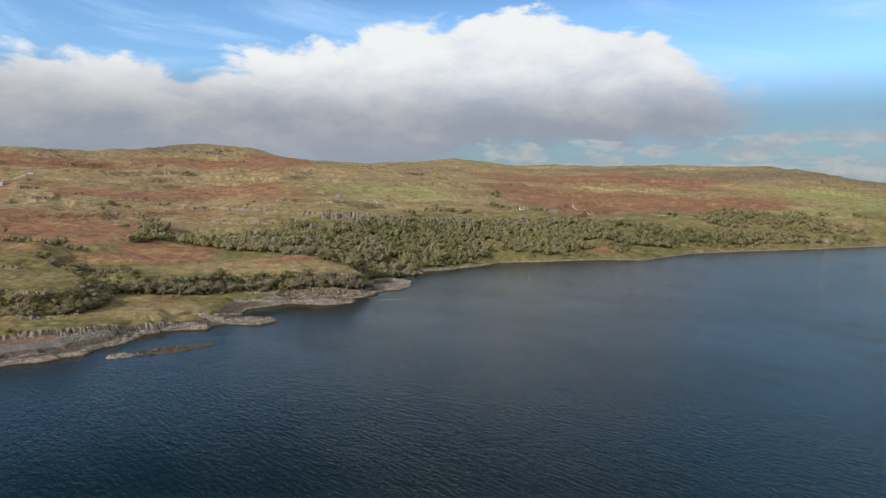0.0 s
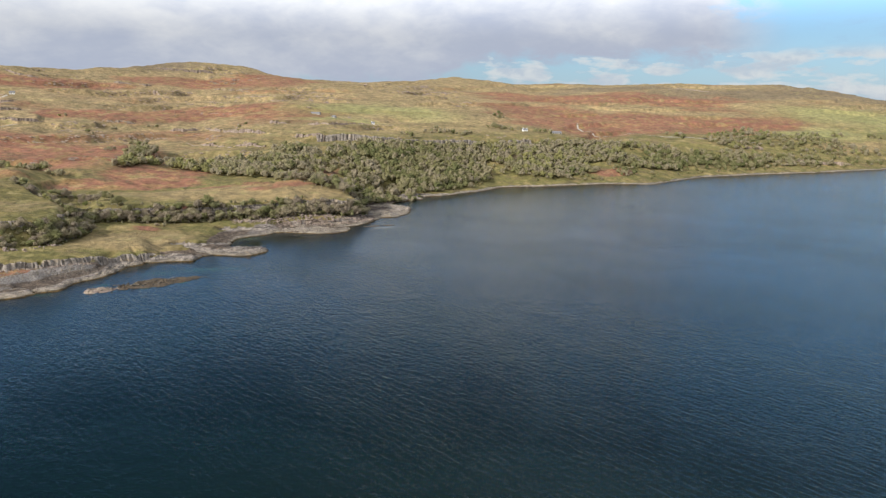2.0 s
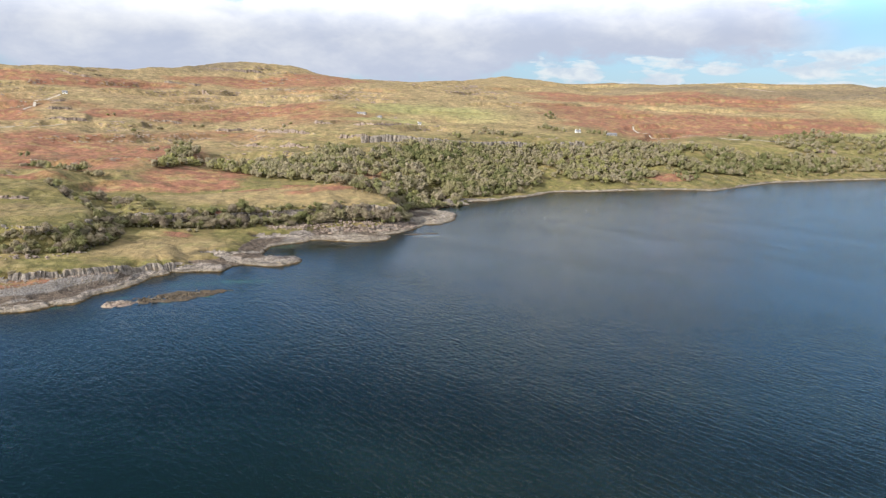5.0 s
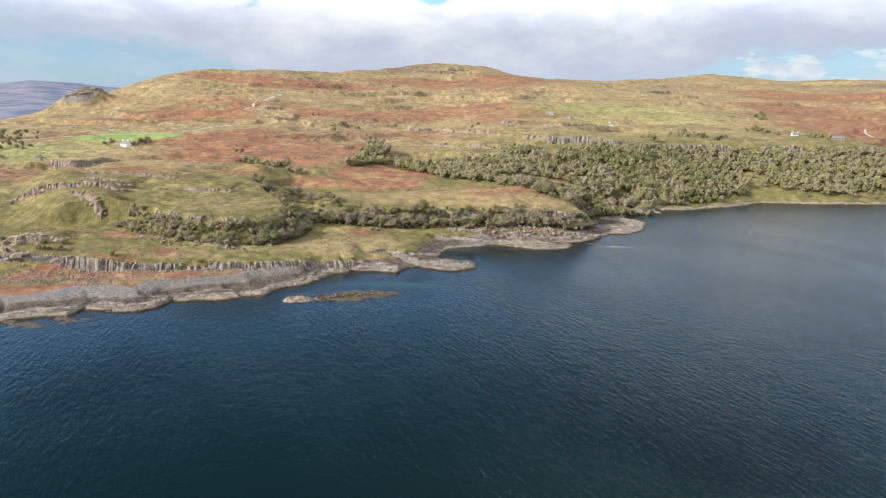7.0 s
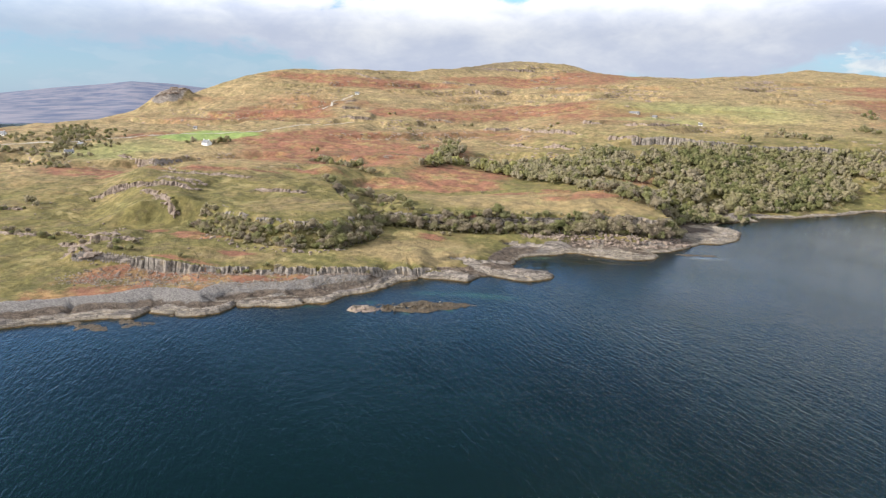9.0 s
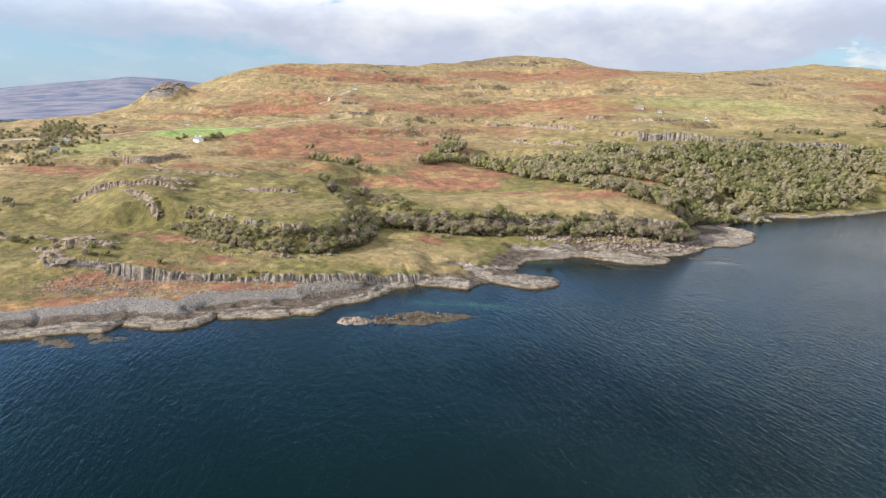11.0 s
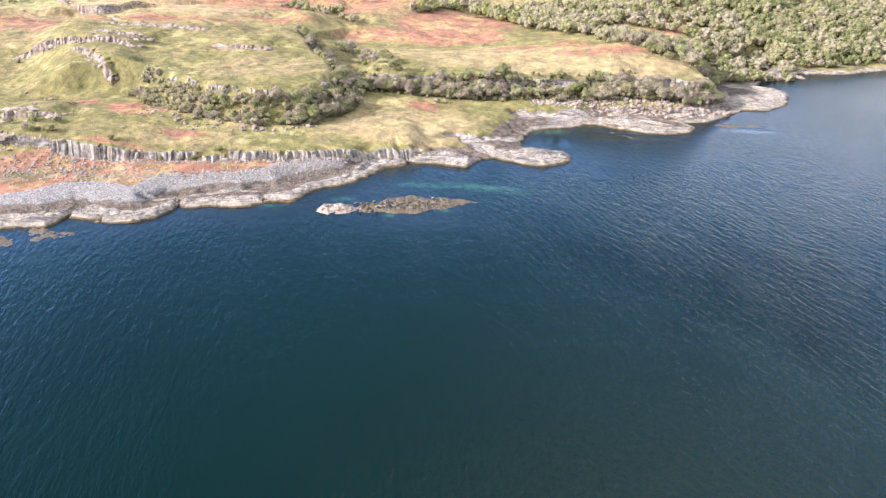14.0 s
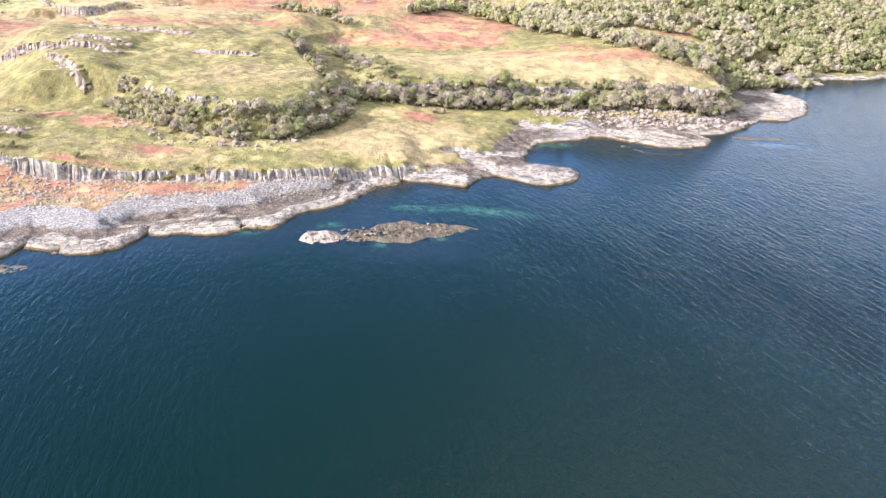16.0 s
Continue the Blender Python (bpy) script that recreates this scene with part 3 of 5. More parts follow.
FERN += [(-272, 695, 35, 62, 25), (-434, 938, 66, 36, 35), (-576, 629, 70, 20, 35), (-480, 450, 34, 25, 3), (326, 1122, 131, 170, 18),
         (536, 1126, 147, 110, 6), (688, 1146, 96, 70, 7), (367, 1520, 120, 120, 7), (600, 1480, 200, 130, 0), (284, 757, 31, 12, 9), (-150, 398, 9, 7, 20), (-256, 314, 16, 6, 25), (-222, 302, 12, 4, 20), (-300, 318, 14, 8, 20), (-60, 545, 30, 14, 20),
         (-235, 522, 34, 16, 20), (-200, 540, 24, 18, 30), (-172, 548, 26, 8, 10), (-118, 512, 42, 9, 15), (-92, 520, 30, 7, 20), (-140, 432, 5, 4, 0), (-300, 500, 24, 10, 30), (-330, 455, 30, 6, 30), (-420, 440, 30, 10, 40), (-205, 590, 50, 32, 60), (-182, 556, 32, 22, 30), (-108, 553, 14, 10, 10), (-78, 503, 32, 8, 25)]
STRAW = [(-53, 1073, 98, 90, 27), (57, 1084, 66, 62, 15), (-115, 490, 88, 34, 20), (-59, 482, 36, 14, 29), (-396, 544, 54, 61, 30),
         (-444, 1138, 127, 50, 30), (-496, 951, 76, 40, 33), (-246, 372, 30, 22, 37), (-592, 979, 72, 51, 25), (919, 1236, 110, 96, 8),
         (766, 1061, 71, 58, 9), (760, 978, 71, 21, 12), (-290, 330, 30, 10, 20), (-150, 362, 32, 16, 40), (-230, 296, 30, 8, 25)]
# darker brown patches on the hill
DARK_GROUND = [(900, 1560, 260, 120, -10), (1250, 1600, 260, 130, -5), (620, 1760, 220, 90, 0), (-520, 1590, 110, 60, 30), (170, 800, 45, 12, 25)]
PASTURE = [(930, 1240, 140, 90, 8), (770, 1061, 80, 50, 9), (1010, 1130, 130, 55, 12), (-53, 1073, 100, 70, 27), (57, 1084, 70, 60, 15), (-60, 960, 60, 25, 10), (-560, 545, 60, 40, 40)]
MEADOW = [(-535, 644, 52, 36, 34)]


def patches(x, y, rows, soft=0.6):
    far = ramp(np.hypot(x, y), 350, 900)
    wx = x + (6 + 8 * far) * fractal(x, y, 40, 3, 71) + 45 * far * fractal(x, y, 170, 3, 73)
    wy = y + (6 + 8 * far) * fractal(x, y, 40, 3, 72) + 45 * far * fractal(x, y, 170, 3, 74)
    out = np.zeros(np.shape(x))
    for cx, cy, rx, ry, turn in rows:
        c, s = math.cos(radians(turn)), math.sin(radians(turn))
        u, v = ((wx - cx) * c + (wy - cy) * s) / rx, ((wy - cy) * c - (wx - cx) * s) / ry
        out = np.maximum(out, ramp(np.sqrt(u * u + v * v), 1 + soft, 1 - soft))
    return out


def shelf_width(x, y):
    """How far the bare rock and shingle reach inland."""
    return 22 + 22 * ramp(x, -104, -78) * ramp(x, 22, 0) * ramp(y, 395, 415) - 8 * ramp(x, -165, -130) + 4 * ramp(x, -120, -95) * ramp(x, -60, -80) - 11 * ramp(x, 15, 60) + 2.5 * fractal(x, y, 26, 3, 41) + 1.6 * fractal(x, y, 6, 3, 42)


def sheet(name, X, Y, Z, mat, attrs=()):
    """One mesh from a grid of places, with its masks."""
    rows, cols = X.shape
    me = bpy.data.meshes.new(name)
    co = np.stack([X, Y, Z], -1).reshape(-1, 3)
    i = np.arange(rows * cols).reshape(rows, cols)
    quads = np.stack([i[:-1, :-1], i[:-1, 1:], i[1:, 1:], i[1:, :-1]], -1).reshape(-1, 4)
    me.vertices.add(len(co))
    me.vertices.foreach_set("co", co.ravel())
    me.loops.add(quads.size)
    me.loops.foreach_set("vertex_index", quads.ravel())
    me.polygons.add(len(quads))
    me.polygons.foreach_set("loop_start", np.arange(0, quads.size, 4))
    for key, values in attrs:
        me.attributes.new(key, "FLOAT", "POINT").data.foreach_set("value", np.ascontiguousarray(values, np.float32).ravel())
    me.update(calc_edges=True)
    me.shade_smooth()
    me.materials.append(mat)
    return new(name, me)


def steps(bounds):
    """Growing steps: rows of (from, to, first step, last step)."""
    out = []
    for a, b, s0, s1 in bounds:
        r = a
        while r < b:
            out.append(r)
            r += s0 + (s1 - s0) * (r - a) / (b - a)
    return np.array(out + [bounds[-1][1]])


RADII = steps([(225, 470, 0.8, 0.8), (470, 900, 0.8, 2.6), (900, 2300, 2.6, 10), (2300, 4700, 10, 120)])
ANGLES = np.radians(np.linspace(-80, 62, 780))
GX = -20 + RADII[:, None] * np.sin(ANGLES)[None]
GY = 40 + RADII[:, None] * np.cos(ANGLES)[None]
GD = inland(GX, GY)
JAG = GD + 2.2 * fractal(GX, GY, 11, 3, 31)
GZ = ground(GX, GY)
WIDTH = shelf_width(GX, GY)
ROCK = ramp(GD, WIDTH + 2, WIDTH - 2) * ramp(GD, -8, 0) * (1 - ramp(GX, -125, -105) * ramp(GZ, 3.6, 5.2)) * (1 - ramp(scarp(GX, GY, LOW_CLIFF, 1.0, 2.2, 70, 0.02), 0.3, 0.8))
# ledges and cracks of the bare shore, and low weedy flats behind the outer rocks
LEDGE = (fractal(GX, GY, 16, 3, 33) * 0.7 + fractal(GX, GY, 5, 3, 35) * (0.5 + 0.5 * ramp(GD, 10, 4))) * (1 - 0.7 * ramp(GD, 9, 15) * ramp(GX, -136, -146))
SHEER = LEDGE / 0.8 - np.floor(LEDGE / 0.8)
LEDGE = LEDGE + 0.8 * (0.3 * SHEER + 0.7 * ramp(SHEER, 0.7, 0.95) - SHEER)
GZ = np.where(GD > -12, GZ + ROCK * (LEDGE * 0.8 + 0.9 * (ramp(JAG, -0.5, 1.6) - ramp(GD, -1, 4))), GZ)
TOE, _, TOE_SIDE, _ = near_line(GX, GY, FIELD_CLIFF)
FLATS = ramp(GX, -84, -72) * ramp(GX, 22, 14) * ramp(GY, 415, 422) * ramp(GD, 1, 4) * ramp(GD, 44, 38) * ramp(-TOE * TOE_SIDE, 7, 13) + ramp(GX, -146, -152) * ramp(GX, -235, -225) * ramp(GD, 3, 7) * ramp(GD + 3 * fractal(GX, GY, 9, 2, 38), 15, 9) * 0.6 + 0.8 * ramp(np.hypot((GX + 112) / 10, (GY - 354) / 3), 1.3, 0.8)
FLATS = np.clip(FLATS, 0, 1)
GZ = GZ + FLATS * (0.55 + 0.55 * fractal(GX, GY, 7, 4, 36) - GZ) * 0.9
PALE = np.zeros(GX.shape)
for high, half, *line in PLATFORMS:
    near, share, side, _ = near_line(GX, GY, line)
    reach = half * (0.78 + 0.35 * fractal(GX, GY, 14, 3, 37)) + 0.7 * fractal(GX, GY, 3.5, 2, 39)
    body = ramp(near, reach, reach - 1.8)
    bed = high * (0.78 + 0.22 * ramp(near * side, -half, half)) + 0.6 * fractal(GX, GY, 8, 4, 34, 0.65) + 0.45 * fractal(GX * 0.7 + GY * 0.3, (GY - 0.4 * GX) * 3, 8, 3, 32) - 0.9 * np.clip(0.28 - np.abs(fractal(GX, GY, 6.5, 2, 30)), 0, 1)
    part_of = bed / 0.45 - np.floor(bed / 0.45)
    bed = bed + 0.45 * (0.25 * part_of + 0.75 * ramp(part_of, 0.65, 0.95) - part_of)
    GZ = GZ + body * (np.maximum(bed, 0.3) - GZ)
    PALE = np.maximum(PALE, body)
ROCK = np.maximum(ROCK, np.maximum(PALE, FLATS))
SLOPE = np.hypot(np.gradient(GZ, axis=0) / np.gradient(RADII)[:, None], np.gradient(GZ, axis=1) / (RADII[:, None] * (ANGLES[1] - ANGLES[0])))
ROCK = np.maximum(ROCK, ramp(SLOPE + 0.25 * fractal(GX, GY, 14, 3, 51), 1.9, 2.6) * ramp(GX + 0.3 * GY, 200, 100))
SHINGLE = ramp(GD + 5 * fractal(GX, GY, 15, 2, 61), 8, 13) * ramp(GX, -136, -146) * ramp(GD, 60, 30)
ROCK = np.maximum(ROCK, 0.8 * patches(GX, GY, [(-856, 936, 34, 22, 35)], 0.5))
# growth follows the contours of the hill
BANDS = fractal(GX * 0.35 + GY * 0.2, GZ * 8, 60, 4, 201) * ramp(GD, 60, 160)
BELOW = (1 - ramp(scarp(GX, GY, LOW_CLIFF, 1.0, 2.2, 70, 0.02), 0.05, 0.3)) * ramp(GD, 70, 50) * ramp(GX, -285, -270) * ramp(GX, -165, -178) * ramp(GD, 10, 18)
FERNS = patches(GX, GY, FERN) * 0.95 + BELOW * (0.62 + 1.0 * fractal(GX, GY, 14, 3, 83)) + ramp(GD, 90, 350) * (0.20 + 0.5 * fractal(GX * 0.6, GY, 80, 4, 81) - 0.4 * BANDS)
STRAWS = patches(GX, GY, STRAW) * 0.85 + 0.30 + 0.35 * fractal(GX * 0.6, GY, 55, 4, 91) + 0.5 * BANDS - 0.75 * ramp(GX, -215, -290) * ramp(GD, 240, 90)
land = sheet("ground", GX, GY, GZ, GROUND, [("rock", ROCK), ("shingle", SHINGLE), ("fern", FERNS), ("straw", STRAWS),
                                              ("wrack", np.clip(FLATS * (0.45 + 1.3 * fractal(GX, GY, 12, 3, 47)) + 0.15 * FLATS + 0.75 * ramp(GX, -146, -152) * ramp(GD + 3 * fractal(GX, GY, 12, 3, 48), 4, 7) * ramp(GD + 4 * fractal(GX, GY, 20, 3, 49), 15, 10) + 0.7 * ramp(GX, -142, -134) * ramp(GX, -86, -96) * ramp(GD, 1, 3) * ramp(GD + 5 * fractal(GX, GY, 10, 2, 46), 19, 12), 0, 1) * (1 - PALE)), ("pale", PALE), ("lush", ramp(GX, -150, -260) * ramp(GD, 330, 160)), ("hazed_upland", ramp(GD, 110, 420)), ("dark_ground", patches(GX, GY, DARK_GROUND, 0.7) * 0.8), ("meadow", np.maximum(patches(GX, GY, MEADOW, 0.15), 0.42 * patches(GX, GY, PASTURE, 0.6)))])
tagged(land, "rough moorland of olive grass and rust-brown bracken above a rocky shore", "ground", kind="structure")

# ---- the sea ----
SANDS = [(-119, 312, 9, 3.2, 15), (-95, 320, 17, 3.6, 10), (-140, 287, 3.5, 2.5, 20), (-101, 293, 2.5, 1.6, 20), (-116, 279, 3, 1.5, 20), (-160, 270, 4, 1.6, 30), (-88, 402, 9, 4, 20)]
WX, WY = np.meshgrid(steps([(-4800, -700, 400, 40), (-700, -260, 40, 4), (-260, 40, 1.6, 1.6), (40, 700, 4, 30), (700, 4800, 30, 400)]),
                     steps([(-4800, -200, 400, 40), (-200, 200, 40, 4), (200, 430, 1.6, 1.6), (430, 950, 4, 20), (950, 4800, 20, 400)]))
WD = inland(WX, WY)
SHOAL = ramp(WD + 6 * fractal(WX, WY, 20, 3, 62), -26, -2) * ramp(WX, 60, 0)
SHOAL = np.maximum(SHOAL, ramp(np.hypot((WX + 119) / 30, (WY - 289) / 18), 1.3, 0.6))
sea = sheet("water", WX, WY, WX * 0, WATER, [("shallow", SHOAL), ("sand", patches(WX, WY, SANDS, 0.45)), ("calm", patches(WX, WY, [(-86, 384, 12, 7, 30), (-40, 412, 16, 3, 10), (4, 441, 13, 3, 15), (-60, 405, 10, 4, 0)], 0.5))])
tagged(sea, "dark blue-green sea water ruffled by small wind waves", "water", kind="structure")

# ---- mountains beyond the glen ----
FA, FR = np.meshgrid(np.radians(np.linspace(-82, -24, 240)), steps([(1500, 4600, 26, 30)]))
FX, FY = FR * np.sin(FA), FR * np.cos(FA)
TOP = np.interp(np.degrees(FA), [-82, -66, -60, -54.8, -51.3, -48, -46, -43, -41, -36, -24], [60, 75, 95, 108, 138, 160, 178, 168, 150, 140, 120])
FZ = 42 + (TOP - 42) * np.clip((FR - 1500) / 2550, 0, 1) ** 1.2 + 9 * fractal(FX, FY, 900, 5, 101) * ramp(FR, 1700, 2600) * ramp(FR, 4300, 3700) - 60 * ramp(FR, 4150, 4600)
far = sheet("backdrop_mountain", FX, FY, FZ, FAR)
tagged(far, "distant moorland mountains beyond the glen, haze put into their blue-grey colour", "mountain", kind="structure")

# ---- shaping helpers ----
def part(name, me, material, parent, label=""):
    ob = new(name, me)
    if material is not None and not me.materials:
        me.materials.append(material)
    ob.parent = parent
    if label:
        ob["label"] = label
    return ob


def mesh_of(name, verts, faces, mat=None, smooth=False):
    me = bpy.data.meshes.new(name)
    me.from_pydata([tuple(map(float, v)) for v in verts], [], [tuple(map(int, f)) for f in faces])
    if mat is not None:
        me.materials.append(mat)
    if smooth:
        me.shade_smooth()
    return me


def level(x, y):
    """Height of the ground sheet at (x, y)."""
    x, y = np.asarray(x, float) + 20, np.asarray(y, float) - 40
    i = np.interp(np.hypot(x, y), RADII, np.arange(len(RADII)))
    j = np.interp(np.arctan2(x, y), ANGLES, np.arange(len(ANGLES)))
    i0, j0 = np.minimum(i.astype(int), len(RADII) - 2), np.minimum(j.astype(int), len(ANGLES) - 2)
    u, v = i - i0, j - j0
    return (GZ[i0, j0] * (1 - u) * (1 - v) + GZ[i0 + 1, j0] * u * (1 - v) + GZ[i0, j0 + 1] * (1 - u) * v + GZ[i0 + 1, j0 + 1] * u * v)


def along(line, gap, rng, jitter=0.3):
    """Places along a polyline about that far apart: x, y and the way there in radians."""
    out = []
    for (x0, y0), (x1, y1) in zip(line, line[1:]):
        n = max(1, round(math.hypot(x1 - x0, y1 - y0) / gap))
        for k in range(n):
            t = (k + 0.5 + rng.uniform(-jitter, jitter)) / n
            out.append((x0 + (x1 - x0) * t, y0 + (y1 - y0) * t, math.atan2(y1 - y0, x1 - x0)))
    return out


def column_mesh(seed):
    """A rough basalt column one metre high and about a metre across."""
    rng = random.Random(seed)
    n = rng.choice((5, 6, 6, 7))
    ring = [(math.cos(6.2832 * (k + rng.uniform(-.25, .25)) / n) * rng.uniform(.46, .62), math.sin(6.2832 * (k + rng.uniform(-.25, .25)) / n) * rng.uniform(.46, .62)) for k in range(n)]
    verts, lean = [], (rng.uniform(-.08, .08), rng.uniform(-.08, .08))
    levels = [(0, 1.15), (rng.uniform(.38, .62), 1.04), (rng.uniform(.86, .93), rng.uniform(.92, 1.02)), (1.0, rng.uniform(.74, .92))]
    for z, grow in levels:
        verts += [(x * grow + lean[0] * z + rng.uniform(-.05, .05), y * grow + lean[1] * z + rng.uniform(-.05, .05), z + (rng.uniform(-.05, .05) if z else 0)) for x, y in ring]
    faces = [(r * n + k, r * n + (k + 1) % n, (r + 1) * n + (k + 1) % n, (r + 1) * n + k) for r in range(3) for k in range(n)]
    faces.append(tuple(3 * n + k for k in range(n)))
    return verts, faces


def boulder_shape(seed):
    """A broken stone about a metre across, with flat facets."""
    rng = random.Random(seed)
    bm = bmesh.new()
    bmesh.ops.create_icosphere(bm, subdivisions=1, radius=0.5)
    for v in bm.verts:
        v.co *= rng.uniform(.78, 1.12)
    for k in range(3):
        axis = Vector((rng.uniform(-1, 1), rng.uniform(-1, 1), rng.uniform(-.4, 1))).normalized()
        for v in bm.verts:
            over = v.co.dot(axis) - rng.uniform(.28, .36)
            if over > 0:
                v.co -= axis * over
    for v in bm.verts:
        v.co.z = v.co.z * 0.75 + 0.22
    out = [tuple(v.co) for v in bm.verts], [tuple(v.index for v in f.verts) for f in bm.faces]
    bm.free()
    return out


COLUMNS = [column_mesh(s) for s in range(8)]
BOULDERS = [boulder_shape(s) for s in range(8)]
COLUMN_MESHES = [mesh_of("rock_column", *c, COLUMN_ROCK) for c in COLUMNS]
BOULDER_MESHES = [mesh_of("boulder", *b, BOULDER_ROCK) for b in BOULDERS]
PALE_MESHES = [mesh_of("pale_boulder", *b, PALE_ROCK) for b in BOULDERS]


def joined(name, shapes, rows, mat):
    """Many stones in one mesh. rows: shape, x, y, z, sx, sy, sz, turn."""
    vs, fs, at = [], [], 0
    for k, x, y, z, sx, sy, sz, turn in rows:
        v, f = shapes[k]
        a = np.array(v) * (sx, sy, sz)
        c, s = math.cos(turn), math.sin(turn)
        vs.append(np.stack([a[:, 0] * c - a[:, 1] * s + x, a[:, 0] * s + a[:, 1] * c + y, a[:, 2] + z], 1))
        fs += [tuple(i + at for i in face) for face in f]
        at += len(v)
    me = bpy.data.meshes.new(name)
    me.from_pydata(np.concatenate(vs).tolist(), [], fs)
    me.materials.append(mat)
    return new(name, me)


def cliff(name, line, label, gap, wide, seed, gaps=(), foot_at=-2.2, brow_at=3.0, set_at=0.0, drop=1.0):
    """A cliff of columns that stand from the ground below the step to its brow. gaps: stretches of x with no bare rock."""
    rng = random.Random(seed)
    root = tagged(new(name), label, "cliff", kind="structure")
    for x, y, way in along(line, gap, rng):
        if any(a < x < b for a, b in gaps):
            continue
        nx, ny = -math.sin(way), math.cos(way)
        back = 1.1 * noise.noise((x * 0.10, y * 0.10, seed))
        for row in range(2):
            off = set_at + back + rng.uniform(-0.6, 0.6) - 1.0 * row
            px, py = x + nx * off + rng.uniform(-.8, .8) * row, y + ny * off
            foot = float(level(x + nx * foot_at, y + ny * foot_at)) - drop
            brow = float(level(x + nx * brow_at, y + ny * brow_at)) - rng.uniform(0.7, 2.0)
            if row:
                brow -= (brow - foot) * rng.uniform(0.2, 0.75)
            elif noise.noise((x * 0.07, y * 0.07, seed + 5)) > 0.3:
                brow -= (brow - foot) * rng.uniform(0.25, 0.6)
            if brow - foot < 1.0 or rng.random() < 0.06 + 0.3 * row:
                continue
            ob = part("rock_column", rng.choice(COLUMN_MESHES), None, root)
            w = wide * rng.choice((0.7, 0.9, 1.0, 1.2, 1.6))
            ob.matrix_world = pose(px, py, foot, rng.uniform(-7, 7), rng.uniform(-7, 7), math.degrees(way) + rng.gauss(0, 25)) @ Matrix.Diagonal((w * rng.uniform(0.6, 1.0), w * rng.uniform(1.0, 1.6), brow - foot, 1))
    return root


def fluted(name, line, root, seed, foot_at, brow_at, set_at, drop=0.8, low=0.9, high=2.3):
    """The bare face behind the columns: ribs and grooves from the foot to a brow that runs back under the turf."""
    rng = random.Random(seed)
    pts = np.array(line, float)
    run = np.concatenate([[0], np.cumsum(np.hypot(*np.diff(pts, axis=0).T))])
    ways = np.unwrap(np.arctan2(*np.diff(pts, axis=0).T[::-1]))
    verts, s, block, shift, sink = [], 0.0, 0.0, 0.0, 0.0
    while s < run[-1]:
        w = rng.uniform(low, high)
        if s >= block:
            block, shift, sink = s + rng.uniform(3, 9), rng.uniform(-1.8, 1.0), rng.choice((0, 0, 0.2, 0.5, 1.3))
        out, tall, ledge = rng.uniform(-0.5, 0.4) + shift, rng.uniform(-0.2, 0.0) - sink, rng.uniform(0.25, 0.85)
        tilt, depth = rng.uniform(-0.7, 0.7), rng.choice((0.3, 0.7, 1.0, 1.5))
        if rng.random() < 0.1:
            tall -= rng.uniform(0.5, 1.6)
        for u in (-0.98, -0.6, 0.0, 0.6, 0.98):
            at = s + w * (u + 1) / 2
            x, y = np.interp(at, run, pts[:, 0]), np.interp(at, run, pts[:, 1])
            way = np.interp(at, (run[1:] + run[:-1]) / 2, ways)
            nx, ny = -math.sin(way), math.cos(way)
            back = set_at + 1.5 * noise.noise((x * 0.08, y * 0.08, seed)) + out * 0.8 - 0.36 * w * math.sqrt(max(0.0, 1 - u * u)) * depth + rng.uniform(-0.3, 0.3)
            foot = float(level(x + nx * foot_at, y + ny * foot_at)) - drop
            brow = max(foot + 0.6, float(level(x + nx * brow_at, y + ny * brow_at)) + tall - 0.2 + 0.5 * noise.noise((at * 0.12, seed, 3.0)))
            rise = brow - foot
            for z, lean in ((foot, -1.3), (foot + rise * ledge * 0.6, -0.8), (foot + rise * ledge, -0.25), (brow - 0.25 * rise * (1 - ledge), 0.1), (brow, 0.35), (brow + 0.12, 3.4)):
                slide = tilt * (z - foot) / rise
                verts.append((x + nx * (back + lean) - ny * slide, y + ny * (back + lean) + nx * slide, z + (rng.uniform(-0.3, 0.3) if z < brow else 0.0)))
        s += w
    n = len(verts) // 6
    me = mesh_of(name, verts, [(6 * k + j, 6 * k + 6 + j, 6 * k + 7 + j, 6 * k + 1 + j) for k in range(n - 1) for j in range(5)], CRAG_ROCK if "band" in root.name else COLUMN_ROCK)
    me.materials.append(GROUND)
    me.polygons.foreach_set("material_index", [int(j == 4) for k in range(n - 1) for j in range(5)])
    return part(name, me, None, root)


low_cliff = cliff("cliff_low", LOW_CLIFF[2:], "low cliff of pale grey basalt columns above the beach", 6.5, 1.9, 11, [(-221, -207)], -1.4, 3.0, 1.6, 0.4)
fluted("rock_face", LOW_CLIFF[2:], low_cliff, 16, -1.4, 3.4, 0.5, 0.3, 0.6, 3.0)
knoll_cliff = cliff("cliff_knoll", KNOLL[3:8], "broken rim of rock along the brow of a grassy knoll", 2.4, 1.9, 12, [], 9.5, 17.0, 12.6, 0.6)
fluted("rock_face", [(-276, 340), (-256, 329), (-232, 324), (-206, 327), (-190, 339)], knoll_cliff, 17, 10.0, 17.0, 12.8, 0.3, 1.2, 3.0)
field_cliff = cliff("cliff_field", FIELD_CLIFF[2:8], "basalt cliff half hidden by scrub below a straw-coloured field", 2.4, 2.7, 13, [(-132, -108), (-96, -62)], 0.0, 5.4, 3.6)
fluted("rock_face", FIELD_CLIFF[5:8], field_cliff, 18, 0.0, 5.6, 3.0, 0.8, 1.2, 3.0)

high_cliff = cliff("cliff_high", HIGH_CLIFF[4:13], "weathered cliff of columns along the top of the wood", 3.2, 3.4, 14, [(16, 36), (120, 160)], -1.0, 7.0, 1.6)
